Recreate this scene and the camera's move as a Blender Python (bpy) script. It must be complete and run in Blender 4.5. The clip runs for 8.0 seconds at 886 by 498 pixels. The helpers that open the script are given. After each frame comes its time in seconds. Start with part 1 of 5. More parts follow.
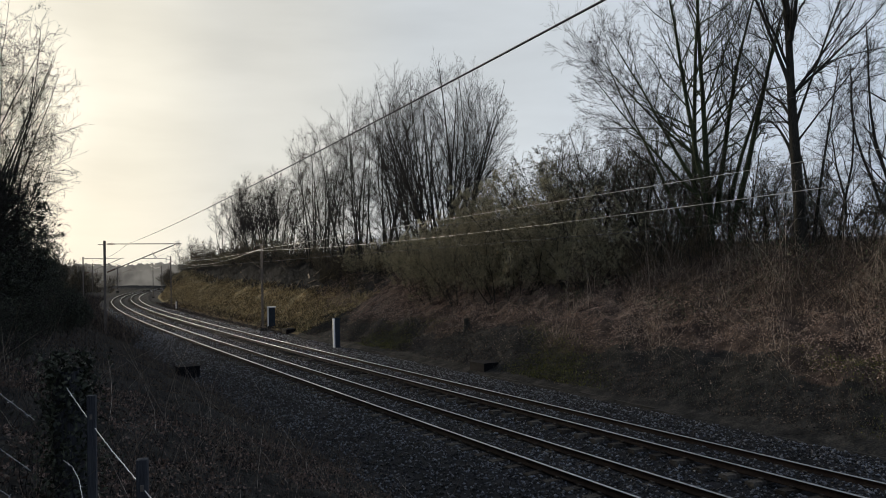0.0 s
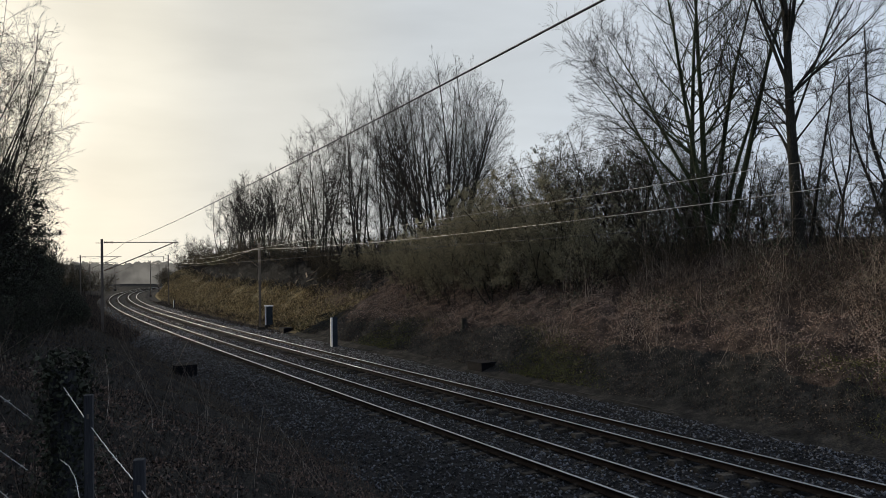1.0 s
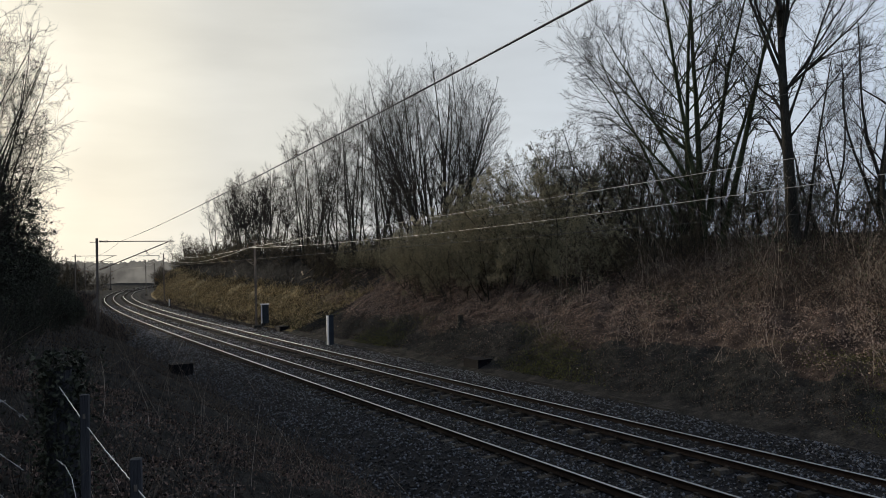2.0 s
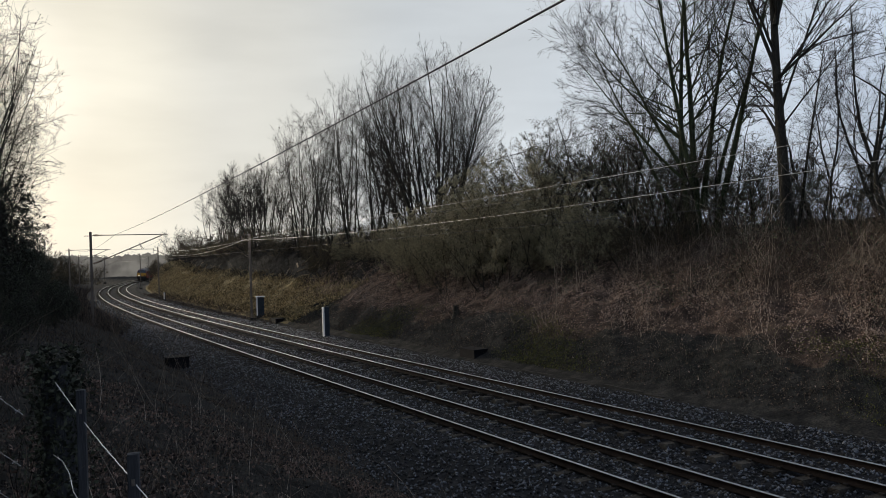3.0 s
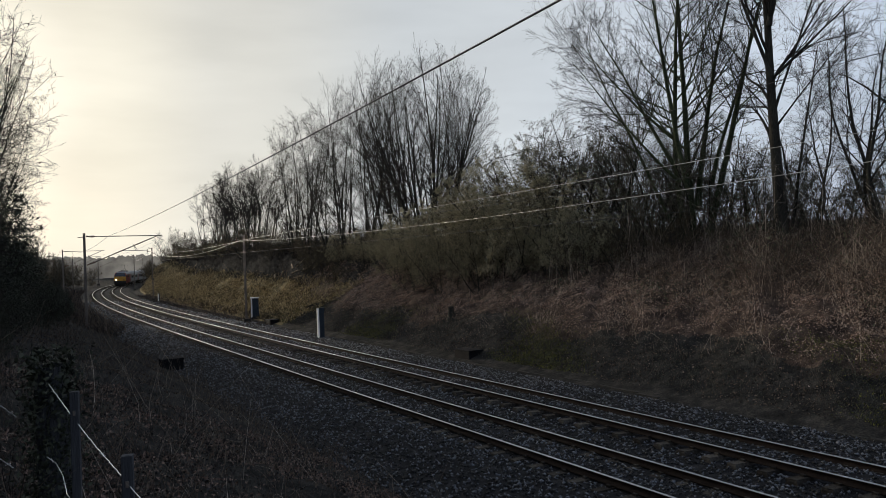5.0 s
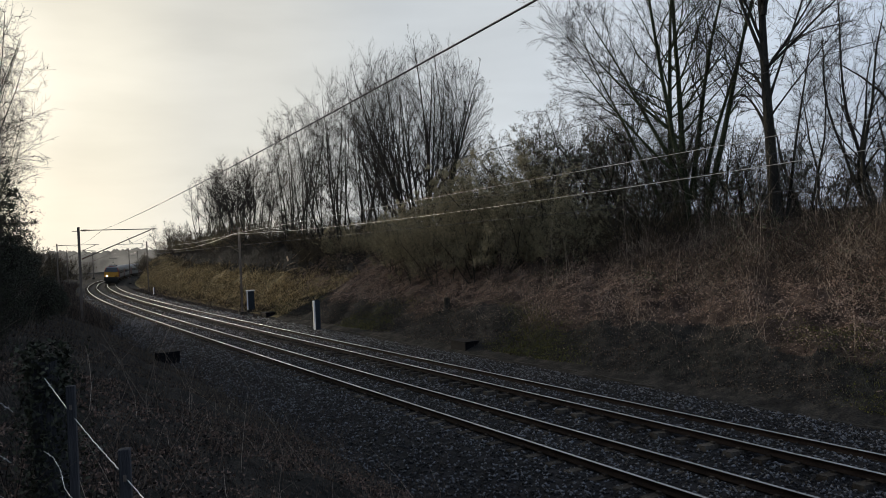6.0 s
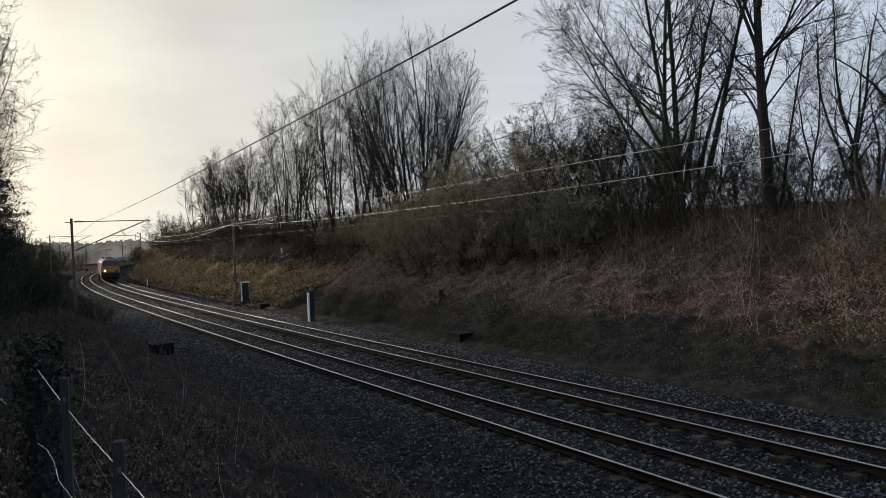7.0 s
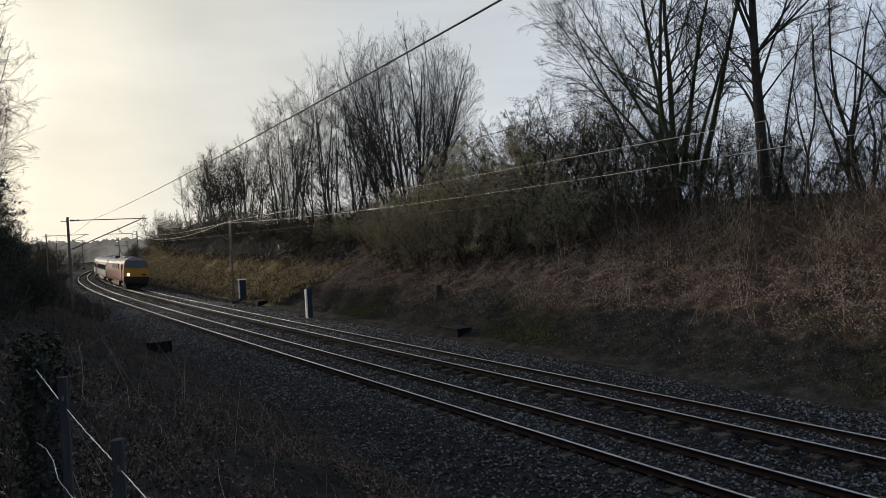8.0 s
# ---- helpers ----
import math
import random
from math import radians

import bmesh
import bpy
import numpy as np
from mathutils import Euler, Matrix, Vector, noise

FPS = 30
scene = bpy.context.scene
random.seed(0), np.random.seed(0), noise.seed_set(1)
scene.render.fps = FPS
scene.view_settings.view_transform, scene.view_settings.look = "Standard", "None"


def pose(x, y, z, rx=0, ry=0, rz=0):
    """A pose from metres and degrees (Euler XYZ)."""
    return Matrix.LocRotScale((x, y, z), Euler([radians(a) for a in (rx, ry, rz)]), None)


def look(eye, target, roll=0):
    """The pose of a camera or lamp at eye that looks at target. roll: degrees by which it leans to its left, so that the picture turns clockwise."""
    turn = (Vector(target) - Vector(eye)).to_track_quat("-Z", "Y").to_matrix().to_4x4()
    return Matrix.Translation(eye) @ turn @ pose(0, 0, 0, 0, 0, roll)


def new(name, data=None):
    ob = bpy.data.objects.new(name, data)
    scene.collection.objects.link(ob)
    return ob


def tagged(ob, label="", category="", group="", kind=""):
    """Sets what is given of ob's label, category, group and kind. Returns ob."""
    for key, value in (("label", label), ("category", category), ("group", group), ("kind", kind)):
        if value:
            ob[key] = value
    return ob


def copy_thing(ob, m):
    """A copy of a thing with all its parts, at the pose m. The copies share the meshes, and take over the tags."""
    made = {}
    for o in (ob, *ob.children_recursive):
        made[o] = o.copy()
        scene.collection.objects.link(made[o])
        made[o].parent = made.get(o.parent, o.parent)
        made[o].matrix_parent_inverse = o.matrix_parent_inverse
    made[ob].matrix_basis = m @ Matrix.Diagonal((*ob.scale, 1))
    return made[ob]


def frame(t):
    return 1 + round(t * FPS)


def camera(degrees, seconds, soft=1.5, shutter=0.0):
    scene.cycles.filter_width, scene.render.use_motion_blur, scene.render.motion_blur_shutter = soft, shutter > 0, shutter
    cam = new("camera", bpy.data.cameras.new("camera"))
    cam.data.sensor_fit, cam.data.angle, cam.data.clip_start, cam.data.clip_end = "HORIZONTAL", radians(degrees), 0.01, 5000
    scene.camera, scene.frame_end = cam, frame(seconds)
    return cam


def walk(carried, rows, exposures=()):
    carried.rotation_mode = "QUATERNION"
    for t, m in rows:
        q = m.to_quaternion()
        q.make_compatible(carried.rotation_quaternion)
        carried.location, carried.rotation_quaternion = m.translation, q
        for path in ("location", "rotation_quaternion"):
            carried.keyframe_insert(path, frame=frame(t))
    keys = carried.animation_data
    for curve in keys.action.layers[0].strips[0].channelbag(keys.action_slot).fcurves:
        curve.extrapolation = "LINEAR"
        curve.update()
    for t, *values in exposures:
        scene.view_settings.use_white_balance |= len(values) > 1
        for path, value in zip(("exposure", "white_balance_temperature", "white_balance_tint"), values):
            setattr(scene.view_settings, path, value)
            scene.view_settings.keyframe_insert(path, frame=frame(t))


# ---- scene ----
# ---- the camera and its walk ----
EYE = (0.0, 0.0, 4.618)


def aim(pan, pitch, roll, lift=0.0):
    """Camera pose from pan and pitch and a lean to the right, in degrees."""
    eye = Vector(EYE) + Vector((0, 0, lift))
    a, b = radians(pan), radians(pitch)
    return look(eye, eye + Vector((math.sin(a) * math.cos(b), math.cos(a) * math.cos(b), math.sin(b))) * 10, -roll)


cam = camera(62, 8.0, soft=0.75)
walk(cam, [
    (0.0, aim(0.000, 1.542, 1.302, 0.0000)),
    (0.5, aim(0.054, 1.516, 1.203, 0.0000)),
    (1.0, aim(0.166, 1.482, 1.133, 0.0060)),
    (1.5, aim(0.268, 1.531, 1.166, 0.0050)),
    (3.0, aim(0.852, 0.513, 2.010, 0.0130)),
    (3.5, aim(0.882, 0.526, 1.997, 0.0125)),
    (4.0, aim(1.003, 0.614, 1.945, 0.0115)),
    (4.5, aim(1.124, 0.662, 1.923, 0.0120)),
    (6.0, aim(1.573, -0.109, 2.476, 0.0130)),
    (6.5, aim(1.838, -0.571, 2.375, 0.0145)),
    (7.0, aim(1.976, -0.746, 2.366, 0.0160)),
    (7.5, aim(1.992, -0.737, 2.464, 0.0170)),
    (8.0, aim(2.174, -1.129, 2.923, 0.0160))], exposures=[(0.0, 0.0), (8.0, 0.0)])

# ---- sky, sun ----
SUN_PAN, SUN_UP = -47.0, 10.0
sun_way = Vector((math.sin(radians(SUN_PAN)) * math.cos(radians(SUN_UP)),
                  math.cos(radians(SUN_PAN)) * math.cos(radians(SUN_UP)), math.sin(radians(SUN_UP))))


def make_world():
    w = bpy.data.worlds.new("winter_sky")
    scene.world = w
    w.use_nodes = True
    nt = w.node_tree
    nt.nodes.clear()
    N = nt.nodes.new
    out, bg = N("ShaderNodeOutputWorld"), N("ShaderNodeBackground")
    sky = N("ShaderNodeTexSky")
    sky.sky_type, sky.sun_disc = "NISHITA", False
    sky.sun_elevation, sky.sun_rotation = radians(SUN_UP), radians(SUN_PAN)
    sky.air_density, sky.dust_density, sky.ozone_density = 1.0, 3.0, 1.0
    co = N("ShaderNodeTexCoord")
    # thin high cloud veils the sky and spreads the sun's glow
    dot = N("ShaderNodeVectorMath")
    dot.operation = "DOT_PRODUCT"
    dot.inputs[1].default_value = sun_way
    nt.links.new(co.outputs["Generated"], dot.inputs[0])
    glow = N("ShaderNodeValToRGB")
    cr = glow.color_ramp
    cr.interpolation = "EASE"
    cr.elements[0].position, cr.elements[0].color = 0.0, (0.44, 0.54, 0.72, 1)
    cr.elements[1].position, cr.elements[1].color = 1.0, (9.0, 8.0, 6.4, 1)
    for p, c in ((0.325, (0.66, 0.74, 0.85, 1)), (0.686, (0.73, 0.775, 0.81, 1)), (0.849, (0.83, 0.82, 0.76, 1)), (0.921, (1.01, 0.965, 0.825, 1)), (0.962, (1.22, 1.16, 0.99, 1)), (0.982, (2.4, 2.2, 1.8, 1))):
        cr.elements.new(p).color = c
    nt.links.new(dot.outputs["Value"], glow.inputs[0])
    mp = N("ShaderNodeMapping")
    mp.inputs["Scale"].default_value = (1.6, 1.6, 7.0)
    nt.links.new(co.outputs["Generated"], mp.inputs["Vector"])
    cl = N("ShaderNodeTexNoise")
    cl.inputs["Scale"].default_value, cl.inputs["Detail"].default_value = 1.6, 5
    nt.links.new(mp.outputs[0], cl.inputs["Vector"])
    veil = N("ShaderNodeMapRange")
    veil.inputs["From Min"].default_value, veil.inputs["From Max"].default_value = 0.3, 0.7
    veil.inputs["To Min"].default_value, veil.inputs["To Max"].default_value = 0.88, 1.10
    nt.links.new(cl.outputs["Fac"], veil.inputs["Value"])
    mul = N("ShaderNodeVectorMath")
    mul.operation = "SCALE"
    nt.links.new(glow.outputs["Color"], mul.inputs[0])
        # the veil thins towards the zenith
    sep = N("ShaderNodeSeparateXYZ")
    nt.links.new(co.outputs["Generated"], sep.inputs[0])
    thin = N("ShaderNodeMapRange")
    thin.interpolation_type = "SMOOTHSTEP"
    thin.inputs["From Min"].default_value, thin.inputs["From Max"].default_value = 0.30, 1.0
    thin.inputs["To Min"].default_value, thin.inputs["To Max"].default_value = 1.0, 0.80
    nt.links.new(sep.outputs["Z"], thin.inputs["Value"])
    both = N("ShaderNodeMath")
    both.operation = "MULTIPLY"
    nt.links.new(veil.outputs["Result"], both.inputs[0])
    nt.links.new(thin.outputs["Result"], both.inputs[1])
    sc = N("ShaderNodeVectorMath")
    sc.operation = "SCALE"
    sc.inputs["Scale"].default_value = 0.05
    nt.links.new(both.outputs[0], mul.inputs["Scale"])
    nt.links.new(sky.outputs["Color"], sc.inputs[0])
    mix = N("ShaderNodeMix")
    mix.data_type = "RGBA"
    mix.inputs["Factor"].default_value = 0.86
    nt.links.new(sc.outputs[0], mix.inputs["A"])
    nt.links.new(mul.outputs[0], mix.inputs["B"])
    nt.links.new(mix.outputs["Result"], bg.inputs["Color"])
    bg.inputs["Strength"].default_value = 1.0
    nt.links.new(bg.outputs[0], out.inputs[0])


make_world()
sun = new("sun", bpy.data.lights.new("sun", "SUN"))
sun.data.energy, sun.data.angle, sun.data.color = 3.0, radians(8), (1.0, 0.86, 0.68)
sun.matrix_world = look(sun_way * 100, (0, 0, 0))


# ---- materials ----
def surface(name, colors, size=1.0, rough=0.8, metal=0.0, bump=0.0, fine=0.0, island=0.0, objects=0.0, stretch=None, spec=0.3):
    """colors: dark to light, mixed by noise of that size in metres; island/objects: variation piece by piece."""
    m = bpy.data.materials.new(name)
    m.use_nodes = True
    nt = m.node_tree
    b = nt.nodes["Principled BSDF"]
    N, L = nt.nodes.new, nt.links.new
    b.inputs["Roughness"].default_value, b.inputs["Metallic"].default_value = rough, metal
    b.inputs["Specular IOR Level"].default_value = spec
    co = N("ShaderNodeTexCoord")
    src = co.outputs["Object"]
    if stretch:
        mp = N("ShaderNodeMapping")
        mp.inputs["Scale"].default_value = stretch
        L(src, mp.inputs["Vector"])
        src = mp.outputs[0]
    n1, n2 = N("ShaderNodeTexNoise"), N("ShaderNodeTexNoise")
    n1.inputs["Scale"].default_value, n1.inputs["Detail"].default_value = 1 / size, 6
    n2.inputs["Scale"].default_value, n2.inputs["Detail"].default_value = 11 / size, 3
    L(src, n1.inputs["Vector"])
    L(src, n2.inputs["Vector"])
    a = N("ShaderNodeMath")
    a.operation = "MULTIPLY_ADD"
    a.inputs[1].default_value = 0.45
    L(n2.outputs["Fac"], a.inputs[0])
    b1 = N("ShaderNodeMath")
    b1.operation = "MULTIPLY"
    b1.inputs[1].default_value = 0.55
    L(n1.outputs["Fac"], b1.inputs[0])
    L(b1.outputs[0], a.inputs[2])
    fac = a.outputs[0]
    if island or objects:
        g = N("ShaderNodeNewGeometry") if island else N("ShaderNodeObjectInfo")
        s = N("ShaderNodeMath")
        s.operation = "MULTIPLY_ADD"
        s.inputs[1].default_value = island or objects
        L(g.outputs["Random Per Island" if island else "Random"], s.inputs[0])
        o = N("ShaderNodeMath")
        o.operation = "SUBTRACT"
        o.inputs[1].default_value = (island or objects) / 2
        L(fac, o.inputs[0])
        L(o.outputs[0], s.inputs[2])
        fac = s.outputs[0]
    r = N("ShaderNodeValToRGB")
    k = len(colors)
    r.color_ramp.elements[0].position, r.color_ramp.elements[0].color = 0.32, (*colors[0], 1)
    r.color_ramp.elements[1].position, r.color_ramp.elements[1].color = 0.68, (*colors[-1], 1)
    for i in range(1, k - 1):
        r.color_ramp.elements.new(0.32 + 0.36 * i / (k - 1)).color = (*colors[i], 1)
    L(fac, r.inputs[0])
    L(r.outputs[0], b.inputs["Base Color"])
    if bump:
        n3 = N("ShaderNodeTexNoise")
        n3.inputs["Scale"].default_value, n3.inputs["Detail"].default_value = 1 / (fine or size / 12), 4
        L(src, n3.inputs["Vector"])
        bp = N("ShaderNodeBump")
        bp.inputs["Strength"].default_value, bp.inputs["Distance"].default_value = min(1.0, bump), 0.08 if size > 0.3 else 0.03
        L(n3.outputs["Fac"], bp.inputs["Height"])
        L(bp.outputs[0], b.inputs["Normal"])
    return m


def glowing(name, color, strength):
    m = bpy.data.materials.new(name)
    m.use_nodes = True
    b = m.node_tree.nodes["Principled BSDF"]
    b.inputs["Base Color"].default_value = (*color, 1)
    b.inputs["Emission Color"].default_value, b.inputs["Emission Strength"].default_value = (*color, 1), strength
    return m


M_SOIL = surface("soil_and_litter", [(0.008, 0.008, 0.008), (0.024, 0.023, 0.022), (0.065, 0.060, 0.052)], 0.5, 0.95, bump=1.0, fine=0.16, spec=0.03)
M_MOULD = surface("leaf_mould", [(0.014, 0.011, 0.010), (0.050, 0.037, 0.031), (0.15, 0.108, 0.086)], 0.5, 0.95, bump=1.0, fine=0.10, spec=0.03)
M_TURF = surface("winter_turf", [(0.038, 0.034, 0.018), (0.15, 0.115, 0.060), (0.30, 0.228, 0.12)], 1.6, 0.95, bump=1.0, fine=0.14, spec=0.03)
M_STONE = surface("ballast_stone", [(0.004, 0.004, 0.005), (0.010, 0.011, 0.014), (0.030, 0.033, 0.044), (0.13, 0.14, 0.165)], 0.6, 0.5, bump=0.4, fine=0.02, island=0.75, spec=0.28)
M_RAILSIDE = surface("rusty_rail_steel", [(0.012, 0.009, 0.008), (0.030, 0.022, 0.018)], 0.5, 0.8, metal=0.0, bump=0.2, spec=0.04)
M_RAILTOP = surface("polished_rail_head", [(0.42, 0.44, 0.48), (0.56, 0.58, 0.62)], 0.8, 0.30, metal=1.0)
M_SLEEPER = surface("weathered_concrete", [(0.020, 0.017, 0.015), (0.040, 0.035, 0.030), (0.085, 0.076, 0.066)], 0.5, 0.85, bump=0.5, objects=0.25, spec=0.08)
M_CONCRETE = surface("stained_concrete", [(0.018, 0.018, 0.017), (0.045, 0.043, 0.040)], 0.4, 0.9, bump=0.5, spec=0.1)
M_DARKBOX = surface("dark_painted_steel", [(0.006, 0.006, 0.008), (0.014, 0.014, 0.016)], 0.4, 0.85, bump=0.2, spec=0.08)
M_MAST = surface("weathered_galvanised_steel", [(0.09, 0.075, 0.062), (0.19, 0.155, 0.13)], 0.6, 0.6, metal=0.2, bump=0.2)
M_WIRE = surface("bright_drawn_wire", [(0.30, 0.28, 0.26), (0.44, 0.42, 0.39)], 0.5, 0.42, metal=0.8)
M_CABLE = surface("dark_stranded_cable", [(0.02, 0.02, 0.022), (0.05, 0.05, 0.052)], 0.2, 0.55)
# near-white base puts the wire's glint into the colour where strands lie shaded
M_BARB = surface("galvanised_barbed_wire", [(0.84, 0.84, 0.84), (0.94, 0.94, 0.94)], 0.2, 0.36, metal=0.45, spec=0.8)
M_INSUL = surface("brown_porcelain", [(0.07, 0.035, 0.02), (0.13, 0.07, 0.045)], 0.2, 0.25, spec=0.6)
# darker than the panels' paint: their shadow side is put into the colour
M_PANEL = surface("shaded_blue_grey_panel", [(0.022, 0.029, 0.038), (0.042, 0.053, 0.066)], 0.5, 0.7, bump=0.1, spec=0.15)
M_WHITE = surface("weathered_white_paint", [(0.68, 0.68, 0.67), (0.86, 0.86, 0.85)], 0.3, 0.55, bump=0.1)
M_POST = surface("old_fence_timber", [(0.020, 0.021, 0.025), (0.045, 0.046, 0.052), (0.085, 0.083, 0.084)], 0.25, 0.9, bump=0.7, stretch=(1, 1, 0.12))
M_BARK = surface("dark_bark", [(0.014, 0.013, 0.011), (0.032, 0.030, 0.025), (0.058, 0.056, 0.044)], 0.5, 0.9, bump=0.8, fine=0.05, stretch=(1, 1, 0.3), spec=0.1)
M_MOSSBARK = surface("mossy_bark", [(0.021, 0.025, 0.015), (0.048, 0.056, 0.031), (0.085, 0.10, 0.052)], 0.7, 0.92, bump=0.8, fine=0.05, stretch=(1, 1, 0.3), spec=0.1)
# backlight put into the colour: twigs darkened to stand as silhouettes
M_TWIG = surface("winter_twigs", [(0.014, 0.012, 0.010), (0.034, 0.028, 0.023)], 0.8, 0.85, island=0.3, spec=0.1)
M_PALETWIG = surface("pale_winter_twigs", [(0.05, 0.040, 0.026), (0.105, 0.085, 0.055)], 0.8, 0.85, island=0.3, spec=0.1)
M_IVY = surface("dark_evergreen_leaves", [(0.025, 0.032, 0.016), (0.050, 0.062, 0.030), (0.085, 0.10, 0.048)], 0.7, 0.55, island=0.5, spec=0.4)
# darker than the evergreen leaves: the hedge's backlit look is put into colour
M_DARKIVY = surface("dark_ivy", [(0.012, 0.014, 0.010), (0.028, 0.032, 0.020), (0.06, 0.066, 0.042)], 0.3, 0.6, island=0.6)
# paler than real foliage: the light missing on the bank is in the colour
M_OLIVE = surface("lightened_olive_gorse", [(0.15, 0.135, 0.082), (0.26, 0.235, 0.147), (0.38, 0.34, 0.225)], 0.9, 0.8, island=0.5, spec=0.1)
M_OLIVETWIG = surface("olive_brown_twigs", [(0.07, 0.056, 0.036), (0.14, 0.115, 0.075), (0.22, 0.18, 0.12)], 1.2, 0.85, island=0.4, spec=0.1)
M_THORNTWIG = surface("brown_thorn_twigs", [(0.035, 0.029, 0.023), (0.075, 0.062, 0.050), (0.12, 0.10, 0.082)], 0.8, 0.85, island=0.5, spec=0.1)
M_DRYLEAF = surface("dry_hanging_leaves", [(0.035, 0.025, 0.015), (0.09, 0.06, 0.035)], 0.5, 0.8, island=0.5)
M_LITTER = surface("fallen_beech_leaves", [(0.11, 0.072, 0.054), (0.27, 0.19, 0.15), (0.44, 0.335, 0.27)], 0.8, 0.7, island=0.7, spec=0.1)
M_STEM = surface("dead_bramble_stems", [(0.10, 0.076, 0.060), (0.22, 0.175, 0.140), (0.45, 0.375, 0.31)], 0.8, 0.75, island=0.7, spec=0.1)
M_DARKSTEM = surface("dark_dead_undergrowth", [(0.025, 0.021, 0.019), (0.062, 0.049, 0.040), (0.14, 0.106, 0.082)], 0.8, 0.85, island=0.7, spec=0.1)
M_NEARLEAF = surface("dark_fallen_leaves", [(0.024, 0.021, 0.020), (0.075, 0.054, 0.046), (0.19, 0.125, 0.098)], 0.6, 0.7, island=0.8)
M_STRAW = surface("dry_grass", [(0.10, 0.076, 0.038), (0.31, 0.232, 0.118), (0.50, 0.39, 0.215)], 1.6, 0.8, island=0.7, spec=0.1)
M_MOSS = surface("green_moss_and_grass", [(0.040, 0.042, 0.014), (0.085, 0.088, 0.026), (0.17, 0.165, 0.045)], 1.5, 0.9, island=0.5, spec=0.1)
M_TOEGRASS = surface("dull_winter_grass", [(0.016, 0.018, 0.017), (0.038, 0.042, 0.038), (0.085, 0.088, 0.070)], 1.2, 0.9, island=0.6, spec=0.1)
M_LOG = surface("sawn_pale_wood", [(0.20, 0.15, 0.10), (0.42, 0.33, 0.23)], 0.3, 0.8, bump=0.4)

# ---- the line of the railway ----
_s = np.arange(-500.0, 1400.0, 1.0)
_k = np.clip((_s - 14.12) / 131.7, 0, 1) / 612.5 * np.clip((430 - _s) / 60, 0, 1)
_h = radians(30.267) - np.concatenate([[0], np.cumsum(_k[:-1])])
_i0 = 500
_x, _y = np.cumsum(-np.sin(_h)), np.cumsum(np.cos(_h))
_x += 11.409 * math.cos(radians(30.267)) - _x[_i0]
_y += 11.409 * math.sin(radians(30.267)) - _y[_i0]
SP = 3.327          # distance between the two tracks


def line(s, o=0.0, z=0.0):
    """World point s metres along the near track and o metres to its right; also takes arrays."""
    h = np.interp(s, _s, _h)
    return np.stack([np.interp(s, _s, _x) + o * np.cos(h), np.interp(s, _s, _y) + o * np.sin(h), z + 0 * np.asarray(s, float)], -1)


def heading(s):
    return float(np.interp(s, _s, _h))


def along(s, o=0.0, z=0.0):
    """Pose at that place whose y axis runs along the line, away from the camera."""
    p = line(float(s), o, z)
    return pose(p[0], p[1], p[2], 0, 0, math.degrees(heading(s)))


def wobble(x, y, size, seed=0.0):
    """Smooth noise for arrays, about -1 to 1."""
    a, b = x / size + seed * 3.7, y / size - seed * 1.9
    return (np.sin(a * 1.3 + 1.7 * np.sin(b * 0.9)) + np.sin(b * 1.7 + 1.3 * np.sin(a * 1.1 + 2)) + 0.6 * np.sin(2.3 * a - 1.9 * b + np.sin(3.1 * b))) / 2.6


def height(s, o):
    s, o = np.broadcast_arrays(np.asarray(s, float), np.asarray(o, float))
    t = np.clip((s - 50) / 70, 0, 1)
    crest = 4.9 + 1.7 * t * t * (3 - 2 * t)
    r = np.interp(o, [SP + 2.5, SP + 3.2, 7.6, 8.5, 9.6], [-0.185, -0.42, -0.42, -0.12, 0.38])
    up = np.interp(o, [9.6, 13.5, 19.5, 24, 32, 60, 500], [0, 0.36, 1.0, 1.07, 1.22, 1.36, 1.6]) * (crest - 0.38)
    lf = np.interp(-o, [2.4, 3.2, 4.1, 4.9, 11.4, 13.5, 19, 30, 500], [-0.185, -0.33, -0.42, -0.05, 2.95, 3.6, 6.0, 6.6, 9])
    r = r + 0.04 * np.clip((o - 1.9) / 0.4, 0, 1) * np.clip((SP + 2.9 - o) / 0.8, 0, 1)
    lf = np.where(lf > -0.3, -0.3 + (lf + 0.3) * (1 - 0.9 * np.clip((s - 170) / 60, 0, 1)), lf)
    far = np.clip((s - 125) / 45, 0, 1) * np.clip((o - 8.2) / 2.8, 0, 1) * np.clip((19.5 - o) / 7.0, 0, 1) * 2.8
    z = np.where(o > 0, r + np.where(o > 9.6, up, 0) + far, lf)
    rough = np.clip((np.abs(o - SP / 2) - 5.9) / 3.0, 0, 1)
    z = z + rough * (0.19 * wobble(s, o, 1.9, 1) + 0.15 * wobble(s, o, 0.7, 2) + 0.06 * wobble(s, o, 0.27, 5) + 0.09 * np.clip((o - 10) / 2, 0, 1) * wobble(s, o, 0.40, 34) + 0.25 * wobble(s, o, 6.0, 3) * np.clip((np.abs(o) - 9) / 6, 0, 1))
    return z


def ground_at(s, o):
    return line(np.asarray(s, float), o, 0.0) + np.stack([0 * np.asarray(s, float), 0 * np.asarray(s, float), height(s, o)], -1)


# ---- mesh helpers ----
def mesh(name, verts, faces, material, smooth=False):
    me = bpy.data.meshes.new(name)
    me.from_pydata([tuple(map(float, v)) for v in verts], [], faces)
    for m in (material if isinstance(material, (list, tuple)) else [material]):
        me.materials.append(m)
    if smooth:
        me.polygons.foreach_set("use_smooth", [True] * len(me.polygons))
    me.update()
    return me


